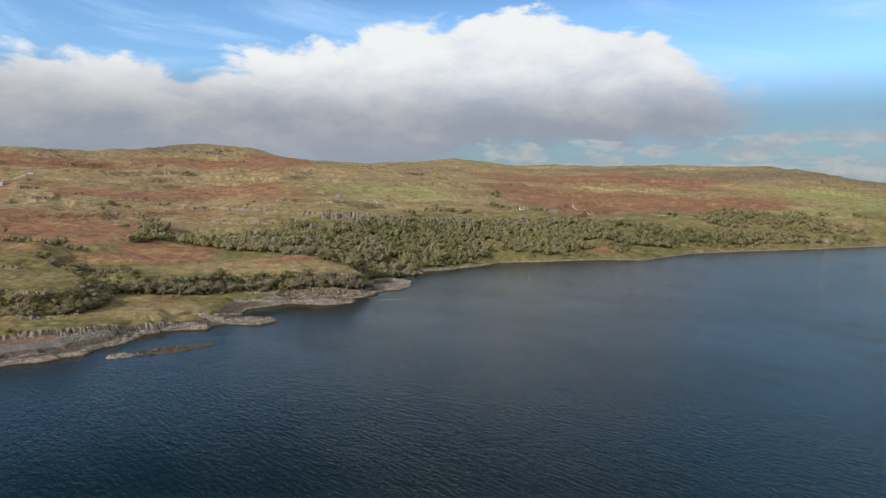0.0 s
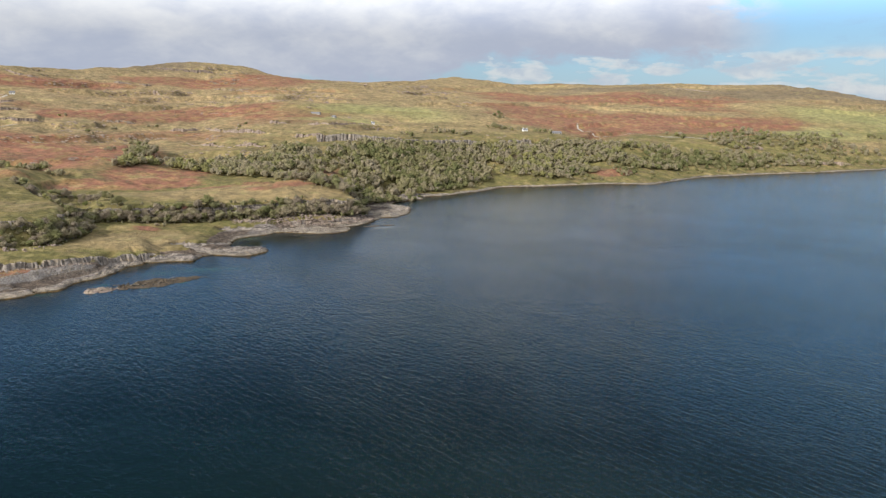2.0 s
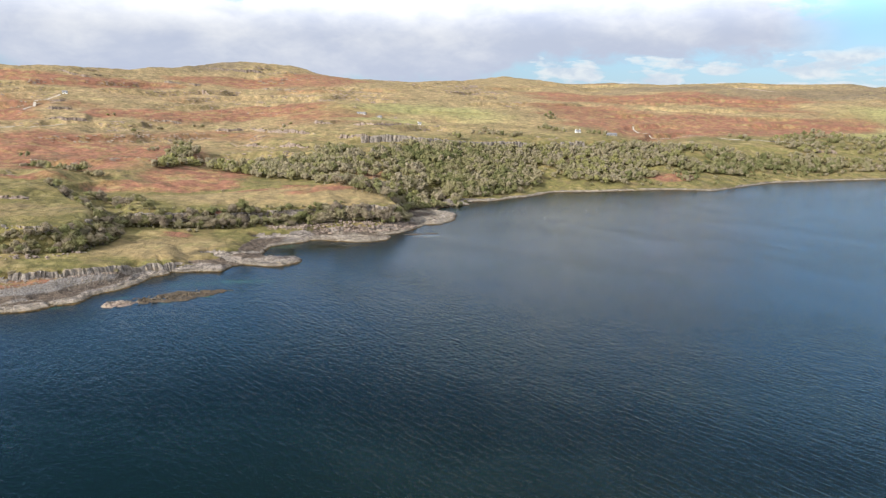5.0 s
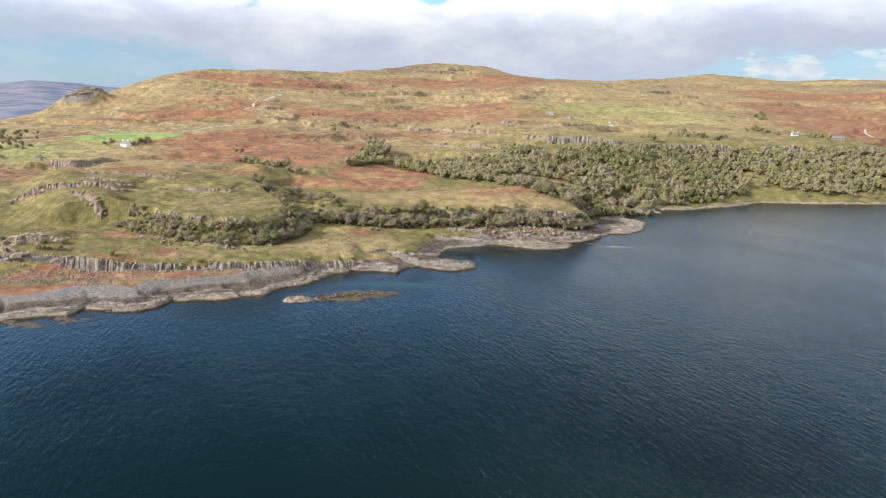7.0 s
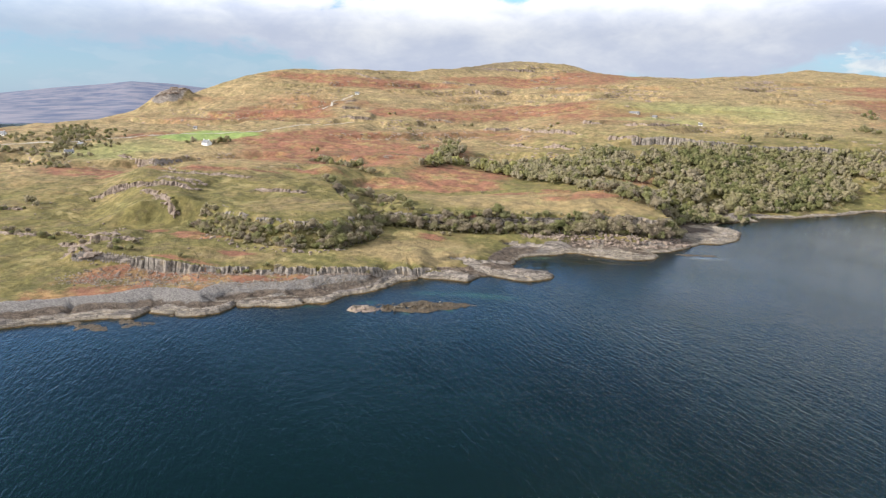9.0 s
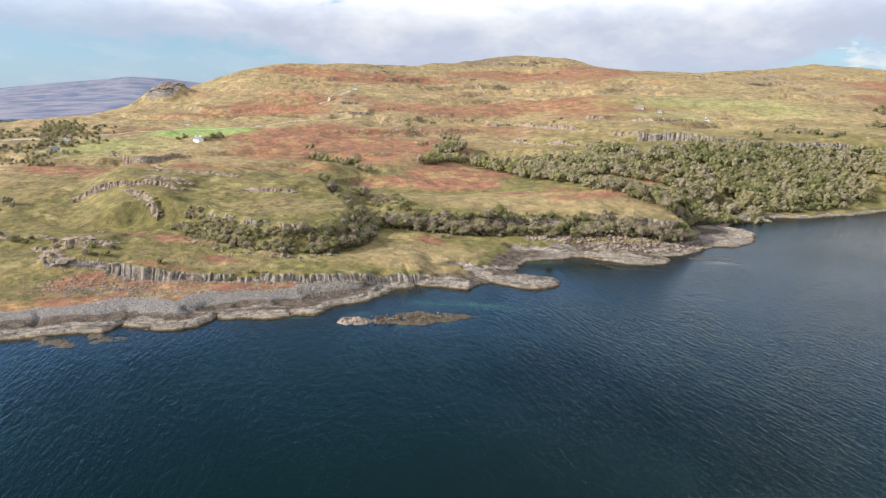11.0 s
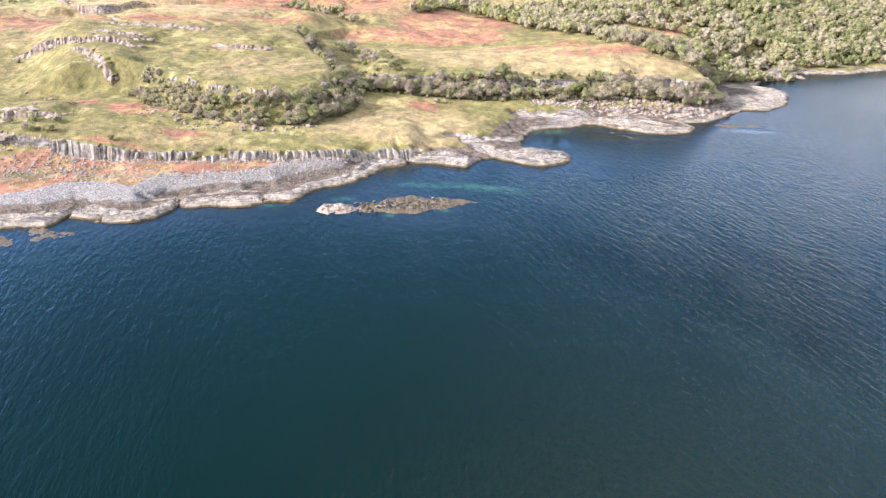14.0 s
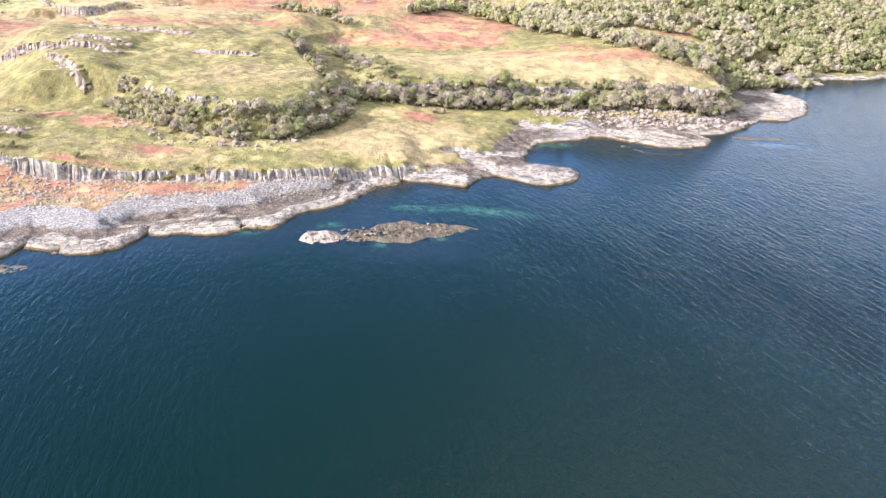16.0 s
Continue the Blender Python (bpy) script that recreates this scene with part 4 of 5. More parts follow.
fluted("rock_face", HIGH_CLIFF[4:9], high_cliff, 19, -1.0, 7.0, 1.4, 0.8, 1.8, 5.0)
fluted("rock_face", HIGH_CLIFF[8:12], high_cliff, 20, -1.0, 7.0, 1.4, 0.8, 1.8, 5.0)

CRAG_MESHES = [mesh_of("rock_block", *b, CRAG_ROCK) for b in BOULDERS]


def crag(x0, y0, x1, y1, high, seed, grow=1.0):
    """A ledge of broken rock in the hillside."""
    rng = random.Random(seed)
    n = max(6, int(math.hypot(x1 - x0, y1 - y0) / 1.7))
    way = math.degrees(math.atan2(y1 - y0, x1 - x0))
    root = tagged(new("crag"), "weathered grey-brown crag breaking out of the moor", "crag", "crags on the hillside")
    for k in range(n + n // 2):
        t = rng.random() if k >= n else (k + rng.random()) / n
        front = rng.uniform(1.0, 4.0) if k >= n else 0.0
        x, y = x0 + (x1 - x0) * t + rng.gauss(0, 0.6), y0 + (y1 - y0) * t + rng.gauss(0, 0.7) - front
        tall = 1.3 * high * rng.uniform(0.65, 1.0) * (0.6 + 0.4 * math.sin(math.pi * t) ** 0.5) * (0.5 if front else 1.0)
        w = grow * rng.choice((2.6, 3.8, 5.4, 7.5)) * rng.uniform(0.8, 1.2) * (0.5 if front else 1.0)
        ob = part("rock_block", rng.choice(CRAG_MESHES), None, root)
        ob.matrix_world = pose(x, y, float(level(x, y)) - 0.45 * tall, rng.uniform(-8, 8), rng.uniform(-8, 8), way + (rng.uniform(0, 360) if front else rng.gauss(0, 14))) @ Matrix.Diagonal((w, w * rng.uniform(.5, .8), tall * 1.55, 1))


CRAGS = [(-348, 384, -322, 388, 3.6), (-340, 392, -320, 396, 3.0), (-306, 290, -288, 289, 3.0), (-418, 314, -400, 322, 3.2), (-370, 283, -346, 287, 2.8), (-338, 300, -312, 297, 3.0), (-312, 282, -296, 276, 2.6),
         (759, 1695, 824, 1605, 6), (-300, 268, -280, 270, 3.2)]
for k, row in enumerate(CRAGS):
    crag(*row, 300 + k)
for k in range(3):
    crag(-872 + 5 * k, 918 + 9 * k, -838 + 5 * k, 938 + 9 * k, 3.0, 350 + k, 1.6)
for k, (high, _, *line) in enumerate(BANDS_OF_ROCK):
    root = tagged(new("rock_band"), "band of weathered grey-brown rock breaking out of the moor", "crag", "rock bands on the hillside")
    fluted("rock_face", line, root, 400 + k, -3.0, 7.0, 1.0, 0.8, 1.8, 5.0)
for k, (high, _, *line) in enumerate(LEDGES):
    root = tagged(new("rock_band"), "ledge of grey-brown rock along a grassy terrace", "crag", "rock bands on the hillside")
    fluted("rock_face", line, root, 430 + k, -1.6, 3.6, 0.8, 0.6, 1.1, 3.0)
    for n, ((x0, y0), (x1, y1)) in enumerate(zip(line, line[1:])):
        crag(x0, y0, x1, y1, high * (0.9, 1.1, 1.1, 1.0, 0.9)[n], 370 + 7 * k + n)


def scatter(name, label, group, shapes_mesh, spots, size, seed, tall=1.0):
    rng = random.Random(seed)
    for x, y in spots:
        s = rng.uniform(*size) * rng.choice((0.7, 1, 1, 1.3))
        ob = new(name, rng.choice(shapes_mesh))
        ob.matrix_world = pose(x, y, float(level(x, y)) - 0.12 * s, rng.uniform(-8, 8), rng.uniform(-8, 8), rng.uniform(0, 360)) @ Matrix.Diagonal((s, s * rng.uniform(.7, 1.2), s * tall * rng.uniform(.7, 1.1), 1))
        tagged(ob, label, "boulder", group)


def around(line, n, spread, seed):
    rng = random.Random(seed)
    spots = along(line, 0.5, rng)
    return [(x + rng.gauss(0, spread), y + rng.gauss(0, spread)) for x, y, _ in (rng.choice(spots) for _ in range(n))]


scatter("boulder", "pale fallen boulder in the bracken below the low cliff", "boulders below the low cliff", BOULDER_MESHES, around([(-275, 260), (-250, 265), (-224, 273)], 220, 4.4, 21), (0.6, 1.7), 22)
scatter("boulder", "pinkish fallen boulder at the foot of the scrubby knoll", "boulders below the knoll", BOULDER_MESHES, around([(-256, 322), (-229, 315), (-208, 318), (-190, 330), (-182, 340)], 80, 3.0, 23), (0.8, 2.6), 24)
scatter("boulder", "lone grey boulder lying in rough grass", "boulders on the grass", BOULDER_MESHES, around([(-420, 340), (-340, 320), (-300, 300), (-262, 310), (-230, 300)], 45, 14, 25), (0.6, 1.9), 26)
scatter("boulder", "white boulder lying at the edge of the scrub", "white boulders by the scrub", PALE_MESHES, [(-181.5, 339.5), (-180.2, 340.6), (-183.4, 338.2)], (0.9, 1.3), 27, 1.2)


def scree(name, label, line, n, spread, size, seed, mat):
    rng = random.Random(seed)
    rows = []
    for x, y in around(line, n, spread, seed):
        s = rng.uniform(*size) * rng.choice((.6, 1, 1, 1.5))
        z = float(level(x, y))
        if z < 0.05:
            continue
        rows.append((rng.randrange(8), x, y, z - 0.15 * s, s, s * rng.uniform(.7, 1.2), s * rng.uniform(.6, 1.0), rng.uniform(0, 6.28)))
    tagged(joined(name, BOULDERS, rows, mat), label, "stones", kind="stuff")


scree("boulder_beach", "tumbled pinkish boulders below the field cliff", [(-105, 436), (-80, 446), (-55, 455), (-28, 460), (-10, 476)], 900, 3.8, (0.9, 2.6), 31, BOULDER_ROCK)
scree("talus", "fallen grey stones along the foot of the low cliff", [(x + 0.6, y - 2.6) for x, y in LOW_CLIFF[2:9]], 700, 0.9, (0.4, 1.3), 34, BOULDER_ROCK)
scree("shore_stones", "grey stones strewn over the storm beach", [(-275, 246), (-248, 256), (-224, 264), (-206, 274), (-188, 284), (-168, 298), (-152, 317)], 1900, 3.4, (0.4, 1.1), 32, PALE_ROCK)
scree("broken_ledges", "broken pale blocks along the rocky shore", [(x + 3 * math.copysign(1, -x - 400), y + 4) for x, y in COAST[3:62]], 1300, 3.0, (0.3, 0.9), 33, PALE_ROCK)


def outcrops(n, seed):
    """Bare rock showing along the worn terraces."""
    r = np.random.RandomState(seed)
    x, y = r.uniform(-1000, 950, 120000), r.uniform(330, 1750, 120000)
    keep = (r.rand(120000) < ground(x, y, risers=True) * ramp(fractal(x, y, 50, 2, 161), -0.35, 0.1)) & (np.abs(x) < 250 + 0.75 * y) & (x < 180)
    x, y = x[keep][:n], y[keep][:n]
    z = level(x, y)
    rows = [(r.randint(8), x[k], y[k], z[k] - 0.8, r.uniform(2.5, 7.5) * (1 + y[k] / 1800), r.uniform(1.2, 2.6), r.uniform(1.3, 2.6) * (1 + y[k] / 2500), r.normal() * 0.25) for k in range(len(x))]
    tagged(joined("outcrops", BOULDERS, rows, CRAG_ROCK), "weathered rock showing along the terraces of the hill", "rock", kind="stuff")


outcrops(1700, 35)


def slab_shape(seed):
    """A ledge of bedded shore rock, one metre thick and about two by one across."""
    rng = random.Random(seed)
    n = rng.choice((8, 9, 10))
    ring = [(math.cos(6.2832 * k / n) * rng.uniform(.8, 1.1), math.sin(6.2832 * k / n) * rng.uniform(.4, .6)) for k in range(n)]
    verts = []
    for z, grow in ((0, 1.06), (.45, 1.02), (.5, .9), (.9, .86), (1.0, .74)):
        verts += [(x * grow + rng.uniform(-.03, .03), y * grow + rng.uniform(-.03, .03), z + rng.uniform(-.05, .05)) for x, y in ring]
    faces = [(r * n + k, r * n + (k + 1) % n, (r + 1) * n + (k + 1) % n, (r + 1) * n + k) for r in range(4) for k in range(n)]
    return verts, faces + [tuple(4 * n + k for k in range(n))]


def flats(n, seed):
    """Places on the low tidal flats."""
    r = random.Random(seed)
    out = []
    while len(out) < n:
        x, y = r.uniform(-98, 18), r.uniform(402, 545)
        d = float(inland(np.array(x), np.array(y)))
        if 3 < d < 26 and float(level(x, y)) < 1.6 and y < 480 + 0.5 * (x + 20):
            out.append((x, y))
    return out


ledges = tagged(new("shore_ledges"), "pale bedded rock ledges stepping down into the sea", "rock", kind="structure")
SLAB_MESHES = [mesh_of("rock_slab", *slab_shape(s), PALE_ROCK) for s in range(8)]
rng = random.Random(41)
for high, half, *line in PLATFORMS:
    for x, y, way in along(line, 4.5, rng):
        off = rng.uniform(-0.65, 0.45) * half
        px, py = x - math.sin(way) * off, y + math.cos(way) * off
        s = rng.choice((1.2, 1.8, 2.6)) * rng.uniform(0.8, 1.2)
        ob = part("rock_slab", rng.choice(SLAB_MESHES), None, ledges)
        ob.matrix_world = pose(px, py, float(level(px, py)) - 0.62, rng.uniform(-5, 5), rng.uniform(-5, 5), math.degrees(way) + rng.gauss(0, 12)) @ Matrix.Diagonal((s * 1.3, s, rng.uniform(0.7, 0.95), 1))
strewn = [(rng.randrange(8), x, y, float(level(x, y)) - 0.2, *(rng.uniform(.5, 1.6) for _ in range(2)), rng.uniform(.4, 1.0), rng.uniform(0, 6.28)) for x, y in flats(260, 44)]
tagged(joined("weedy_stones", BOULDERS, strewn, WEEDY), "dark weedy stones strewn over the tidal flats", "stones", kind="stuff")


def reef(name, label, spine, half, high, seed, mat, rough=0.5, girth=None):
    """A low rock island, ridged along its spine."""
    n, m = 150, 36
    pts = np.array(spine, float)
    u = np.linspace(0, len(pts) - 1, n)
    cx, cy = np.interp(u, np.arange(len(pts)), pts[:, 0]), np.interp(u, np.arange(len(pts)), pts[:, 1])
    tx, ty = np.gradient(cx), np.gradient(cy)
    size = np.hypot(tx, ty)
    nx, ny = -ty / size, tx / size
    s = np.linspace(0, 1, n)
    body = np.sqrt(np.clip(4 * s * (1 - s), 0, 1)) * (0.75 + 0.3 * np.array([noise.noise((seed, v * 7, 0)) for v in s]))
    if girth:
        body = body * np.interp(s, np.linspace(0, 1, len(girth)), girth)
    v = np.linspace(-1, 1, m)
    X = cx[:, None] + nx[:, None] * half * (body[:, None] + 0.05) * v[None]
    Y = cy[:, None] + ny[:, None] * half * (body[:, None] + 0.05) * v[None]
    Z = high * body[:, None] * np.sqrt(np.clip(1 - v[None] ** 2, 0, 1)) * (0.8 + 0.6 * fractal(X, Y, 9, 2, seed)) + rough * fractal(X, Y, 3.0, 4, seed + 3, 0.7) * (1 - v[None] ** 4) - 0.35
    ob = sheet(name, X, Y, Z, mat)
    tagged(ob, label, "rock", "rocks off the shore")


reef("skerry", "low weedy brown skerry tapering to a low tail", [(-130, 283), (-124, 286), (-117, 291), (-109, 295), (-102, 299), (-92, 304)], 9.0, 2.0, 7, WEEDY, 1.25, (0.95, 1.0, 1.15, 1.05, 0.8, 0.5))
reef("skerry", "pale hump of bare rock at the end of the skerry", [(-143, 276), (-138, 279), (-133, 281), (-127, 284)], 6.4, 1.9, 9, BOULDER_ROCK, 1.0, (1.0, 1.1, 0.9, 0.6))
stones = []
srng = random.Random(91)
for x, y, _ in along([(-141, 277.5), (-133, 281), (-122, 287), (-112, 293), (-104, 298)], 0.4, srng):
    px, py = x + srng.gauss(0, 2.0), y + srng.gauss(0, 2.0)
    s = srng.uniform(0.6, 1.9)
    stones.append((srng.randrange(8), px, py, 0.25 + srng.uniform(0, 0.75), s, s * srng.uniform(.6, 1), s * srng.uniform(.4, .8), srng.uniform(0, 6.28)))
tagged(joined("skerry_stones", BOULDERS, stones, WEEDY), "jumbled weedy stones lying on the skerry", "stones", kind="stuff")
reef("skerry", "low dark reef just above the water", [(-24, 444), (-8, 446), (13, 451)], 3.5, 0.8, 12, WEEDY, 0.4)
reef("skerry", "brown weed-covered rock at the water's edge", [(-240, 220), (-228, 216), (-216, 217)], 6.5, 0.9, 14, WEEDY, 0.6)
reef("skerry", "brown weed-covered rock at the water's edge", [(-222, 229), (-212, 225), (-204, 230)], 5.0, 0.8, 15, WEEDY, 0.6)
reef("skerry", "brown weed-covered rock at the water's edge", [(-66, 416), (-54, 409), (-43, 404)], 3.2, 0.55, 16, WEEDY, 0.4)



def tussocks(n, seed):
    """Tufts of coarse grass and low heather on the near slopes."""
    r = np.random.RandomState(seed)
    x, y = r.uniform(-520, -30, 6 * n), r.uniform(255, 600, 6 * n)
    d = inland(x, y)
    keep = (d > shelf_width(x, y) + 4) & (np.abs(x + 20) < 0.95 * (y - 20)) & (r.rand(6 * n) < 0.25 + 0.75 * ramp(fractal(x, y, 24, 3, 221), -0.1, 0.35)) & (np.hypot((x + 535) / 60, (y - 644) / 44) > 1)
    x, y = x[keep][:n], y[keep][:n]
    z = level(x, y)
    rows = [(r.randint(8), x[k], y[k], z[k] - 0.12, *(r.uniform(0.5, 1.6, 2)), r.uniform(0.22, 0.55), r.uniform(0, 6.28)) for k in range(len(x))]
    tagged(joined("tussocks", BOULDERS, rows, TUSSOCK), "tufts of straw-coloured grass and brown heather", "grass", kind="stuff")


tussocks(5000, 55)
# ---- scrub and woodland ----
ICO = (lambda bm: (bmesh.ops.create_icosphere(bm, subdivisions=1, radius=1.0), ([tuple(v.co) for v in bm.verts], [tuple(v.index for v in f.verts) for f in bm.faces]))[1])(bmesh.new())


def crown_shape(seed, lobes, leaves, leaf, radius, height, low, cores=7):
    """A crown of many small leafy sprays on several lobes: verts, faces. It reaches from low to height."""
    rng = np.random.RandomState(seed)
    verts, faces = [], []
    mid = (low + height) / 2
    centres = [(0, 0, mid * 0.9, radius * 0.66), (0.2 * radius * rng.normal(), 0.2 * radius * rng.normal(), height - radius * 0.45, radius * 0.42)]
    for k in range(lobes):
        a, r = 6.2832 * (k + rng.rand()) / lobes, radius * (0.34 + 0.46 * rng.rand())
        fall = 1 - 0.55 * (r / radius) ** 2
        centres.append((math.cos(a) * r, math.sin(a) * r, low + (height - low) * (0.2 + 0.5 * rng.rand()) * fall + 0.1 * height, radius * (0.26 + 0.2 * rng.rand())))
    for cx, cy, cz, r in centres[:cores]:
        at = len(verts)
        verts += [(cx + x * r * rng.uniform(.7, 1.0), cy + y * r * rng.uniform(.7, 1.0), cz + z * r * rng.uniform(.65, .95)) for x, y, z in ICO[0]]
        faces += [tuple(i + at for i in f) for f in ICO[1]]
    for k in range(leaves):
        cx, cy, cz, r = centres[rng.randint(len(centres))]
        d = rng.normal(size=3)
        d[2] = d[2] * 0.8 + 0.45
        d /= np.linalg.norm(d)
        p = np.array((cx, cy, cz)) + d * r * (rng.uniform(0.75, 1.12) if k % 7 else rng.uniform(1.0, 1.35))
        nrm = d + rng.normal(size=3) * 0.75 + np.array((0, 0, 0.3))
        nrm /= np.linalg.norm(nrm)
        u = np.cross(nrm, rng.normal(size=3))
        u /= np.linalg.norm(u)
        v = np.cross(nrm, u)
        s = leaf * rng.uniform(0.6, 1.4)
        at = len(verts)
        verts += [tuple(p + s * (math.cos(a) * u + math.sin(a) * v) * rng.uniform(.8, 1.5)) for a in (0.3, 2.4, 4.5)]
        faces.append((at, at + 1, at + 2))
    return verts, faces


def trunk_shape(seed, height, thick, limbs=4):
    rng = random.Random(seed)
    verts, faces = [], []

    def tube(a, b, r0, r1):
        a, b = Vector(a), Vector(b)
        w = (b - a).normalized()
        u = w.orthogonal().normalized()
        v = w.cross(u)
        at = len(verts)
        for c, r in ((a, r0), ((a + b) / 2 + u * r0 * 0.5, (r0 + r1) / 2), (b, r1)):
            verts.extend(tuple(c + (u * math.cos(k * 1.2566) + v * math.sin(k * 1.2566)) * r) for k in range(5))
        for row in (0, 5):
            faces.extend((at + row + k, at + row + (k + 1) % 5, at + row + 5 + (k + 1) % 5, at + row + 5 + k) for k in range(5))

    tube((0, 0, -0.4), (rng.uniform(-.2, .2), rng.uniform(-.2, .2), height * .62), thick, thick * .45)
    for k in range(limbs):
        a, z = 6.28 * (k + rng.random()) / limbs, height * rng.uniform(.25, .5)
        tube((0, 0, z), (math.cos(a) * height * .32, math.sin(a) * height * .32, z + height * rng.uniform(.2, .4)), thick * .5, thick * .15)
    return verts, faces


def scrub_kind(seed, name, lobes, leaves, leaf, radius, height, low, thick):
    crown = mesh_of("crown", *crown_shape(seed, lobes, leaves, leaf, radius, height, low), LEAF)
    trunk = mesh_of("trunk", *trunk_shape(seed, height, thick), BARK)
    return name, crown, trunk


SHRUBS = [scrub_kind(500 + k, "shrub", 7, 620, 0.17, 1.9 + 0.15 * k, 2.7 + 0.25 * k, 0.2, 0.09) for k in range(5)]
TREES = [scrub_kind(520 + k, "tree", 9, 900, 0.22, 2.8 + 0.2 * k, 5.6 + 0.4 * k, 1.2, 0.20) for k in range(5)]


def plant(kind, x, y, size, rng, label, group):
    name, crown, trunk = kind
    root = new(name)
    root.matrix_world = pose(x, y, float(level(x, y)) - 0.1, rng.uniform(-5, 5), rng.uniform(-5, 5), rng.uniform(0, 360)) @ Matrix.Diagonal((size * rng.uniform(.85, 1.2), size * rng.uniform(.85, 1.2), size * rng.uniform(.85, 1.15), 1))
    tagged(root, label, name, group)
    part("crown", crown, None, root)
    part("trunk", trunk, None, root)


def inside(x, y, ring):
    hit = np.zeros(np.shape(x), bool)
    for (x0, y0), (x1, y1) in zip(ring, ring[1:] + ring[:1]):
        if y0 != y1:
            hit ^= ((y0 > y) != (y1 > y)) & (x < (x1 - x0) * (y - y0) / (y1 - y0) + x0)
    return hit


def fill(ring, gap, seed, keep=1.0):
    """Jittered places inside a ring."""
    rng = np.random.RandomState(seed)
    a = np.array(ring)
    x, y = np.meshgrid(np.arange(a[:, 0].min(), a[:, 0].max(), gap), np.arange(a[:, 1].min(), a[:, 1].max(), gap))
    x, y = (x + rng.uniform(-.45, .45, x.shape) * gap).ravel(), (y + rng.uniform(-.45, .45, y.shape) * gap).ravel()
    ok = inside(x + 4 * fractal(x, y, 14, 2, seed), y + 4 * fractal(x, y, 14, 2, seed + 1), ring) & (rng.rand(len(x)) < keep)
    return x[ok], y[ok]


rng = random.Random(77)


def beside(line, n, low, high, seed):
    """Places along a line, between two distances to its left."""
    r = random.Random(seed)
    spots = along(line, 0.5, r)
    out = []
    for k in range(n):
        x, y, way = r.choice(spots)
        off = r.uniform(low, high)
        out.append((x - math.sin(way) * off, y + math.cos(way) * off))
    return out


for x, y in beside(KNOLL[2:8], 185, -1, 9.5, 61):
    plant(rng.choice(SHRUBS), x, y, rng.uniform(0.6, 1.15), rng, "grey-green hazel scrub crowding the side of the knoll", "scrub on the knoll")
for x, y in beside([(-196, 336), (-185, 346), (-180, 372), (-191, 403), (-219, 428), (-260, 468)], 105, -3, 10, 66):
    plant(rng.choice(TREES), x, y, rng.uniform(0.85, 1.3), rng, "grey-brown tree leaning over the side of the knoll", "trees on the knoll")
for x, y in beside(FIELD_CLIFF[0:6], 110, -7, 4, 62) + beside(FIELD_CLIFF[4:8], 95, -6, 2.5, 67):
    plant(rng.choice(TREES if rng.random() < 0.7 else SHRUBS), x, y, rng.uniform(0.95, 1.4), rng, "olive-green scrub growing against the field cliff", "scrub below the field cliff")
for x, y in beside([(-250, 480), (-225, 470), (-200, 440), (-188, 425)], 26, -7, 7, 68):
    plant(rng.choice(TREES), x, y, rng.uniform(0.6, 0.95), rng, "olive-green scrub growing against the field cliff", "scrub below the field cliff")
LONE = [(-166, 533), (-150, 408), (-146, 411), (-218, 285), (-211, 288), (-206, 290), (-194, 299), (-199, 297), (-273, 287), (-289, 268), (-282, 284), (-383, 358), (-155, 320), (-240, 283), (-268, 279)]
for x, y in beside([(-372, 282), (-345, 288), (-318, 292), (-290, 282), (-272, 274)], 26, -4, 5, 70) + beside([(-418, 312), (-398, 322)], 8, -3, 3, 71) + LONE:
    plant(rng.choice(SHRUBS), x, y, rng.uniform(0.6, 1.0), rng, "lone dark shrub rooted in rough grass", "lone shrubs")

WOOD = [(-233, 693), (-226, 732), (-161, 695), (-146, 690), (-132, 700), (-109, 724), (-92, 775), (-46, 766), (3, 778), (38, 812), (60, 790), (102, 812), (153, 825), (193, 825), (237, 853), (328, 890),
        (371, 898), (428, 882), (509, 905), (570, 893), (646, 890), (671, 878), (550, 850), (433, 824), (362, 780), (265, 748), (199, 712), (168, 713), (131, 700), (71, 646), (36, 625), (4, 592), (-12, 552),
        (-24, 498), (-48, 495), (-74, 520), (-98, 572), (-146, 590), (-167, 608), (-206, 626)]
LOBE = [(-247, 588), (-268, 683), (-280, 762), (-266, 795), (-229, 674), (-226, 613)]
EAST_WOOD = [(446, 1049), (464, 963), (520, 987), (643, 1090), (676, 1046), (720, 1006), (808, 951), (671, 931), (532, 913)]
CLUMPS = [(-314, 917, 7), (-349, 883, 8), (-297, 716, 9), (71, 872, 10), (87, 851, 10), (108, 849, 9), (-376, 618, 6), (-336, 566, 12), (-315, 563, 12), (-291, 551, 12), (-272, 546, 10), (-291, 793, 12),
          (203, 1110, 14), (170, 980, 12), (-430, 911, 8), (-361, 819, 8), (-191, 904, 8), (-111, 734, 12), (33, 837, 10), (-728, 563, 22), (-676, 544, 18), (-666, 569, 20), (-652, 584, 20), (-647, 602, 20)]
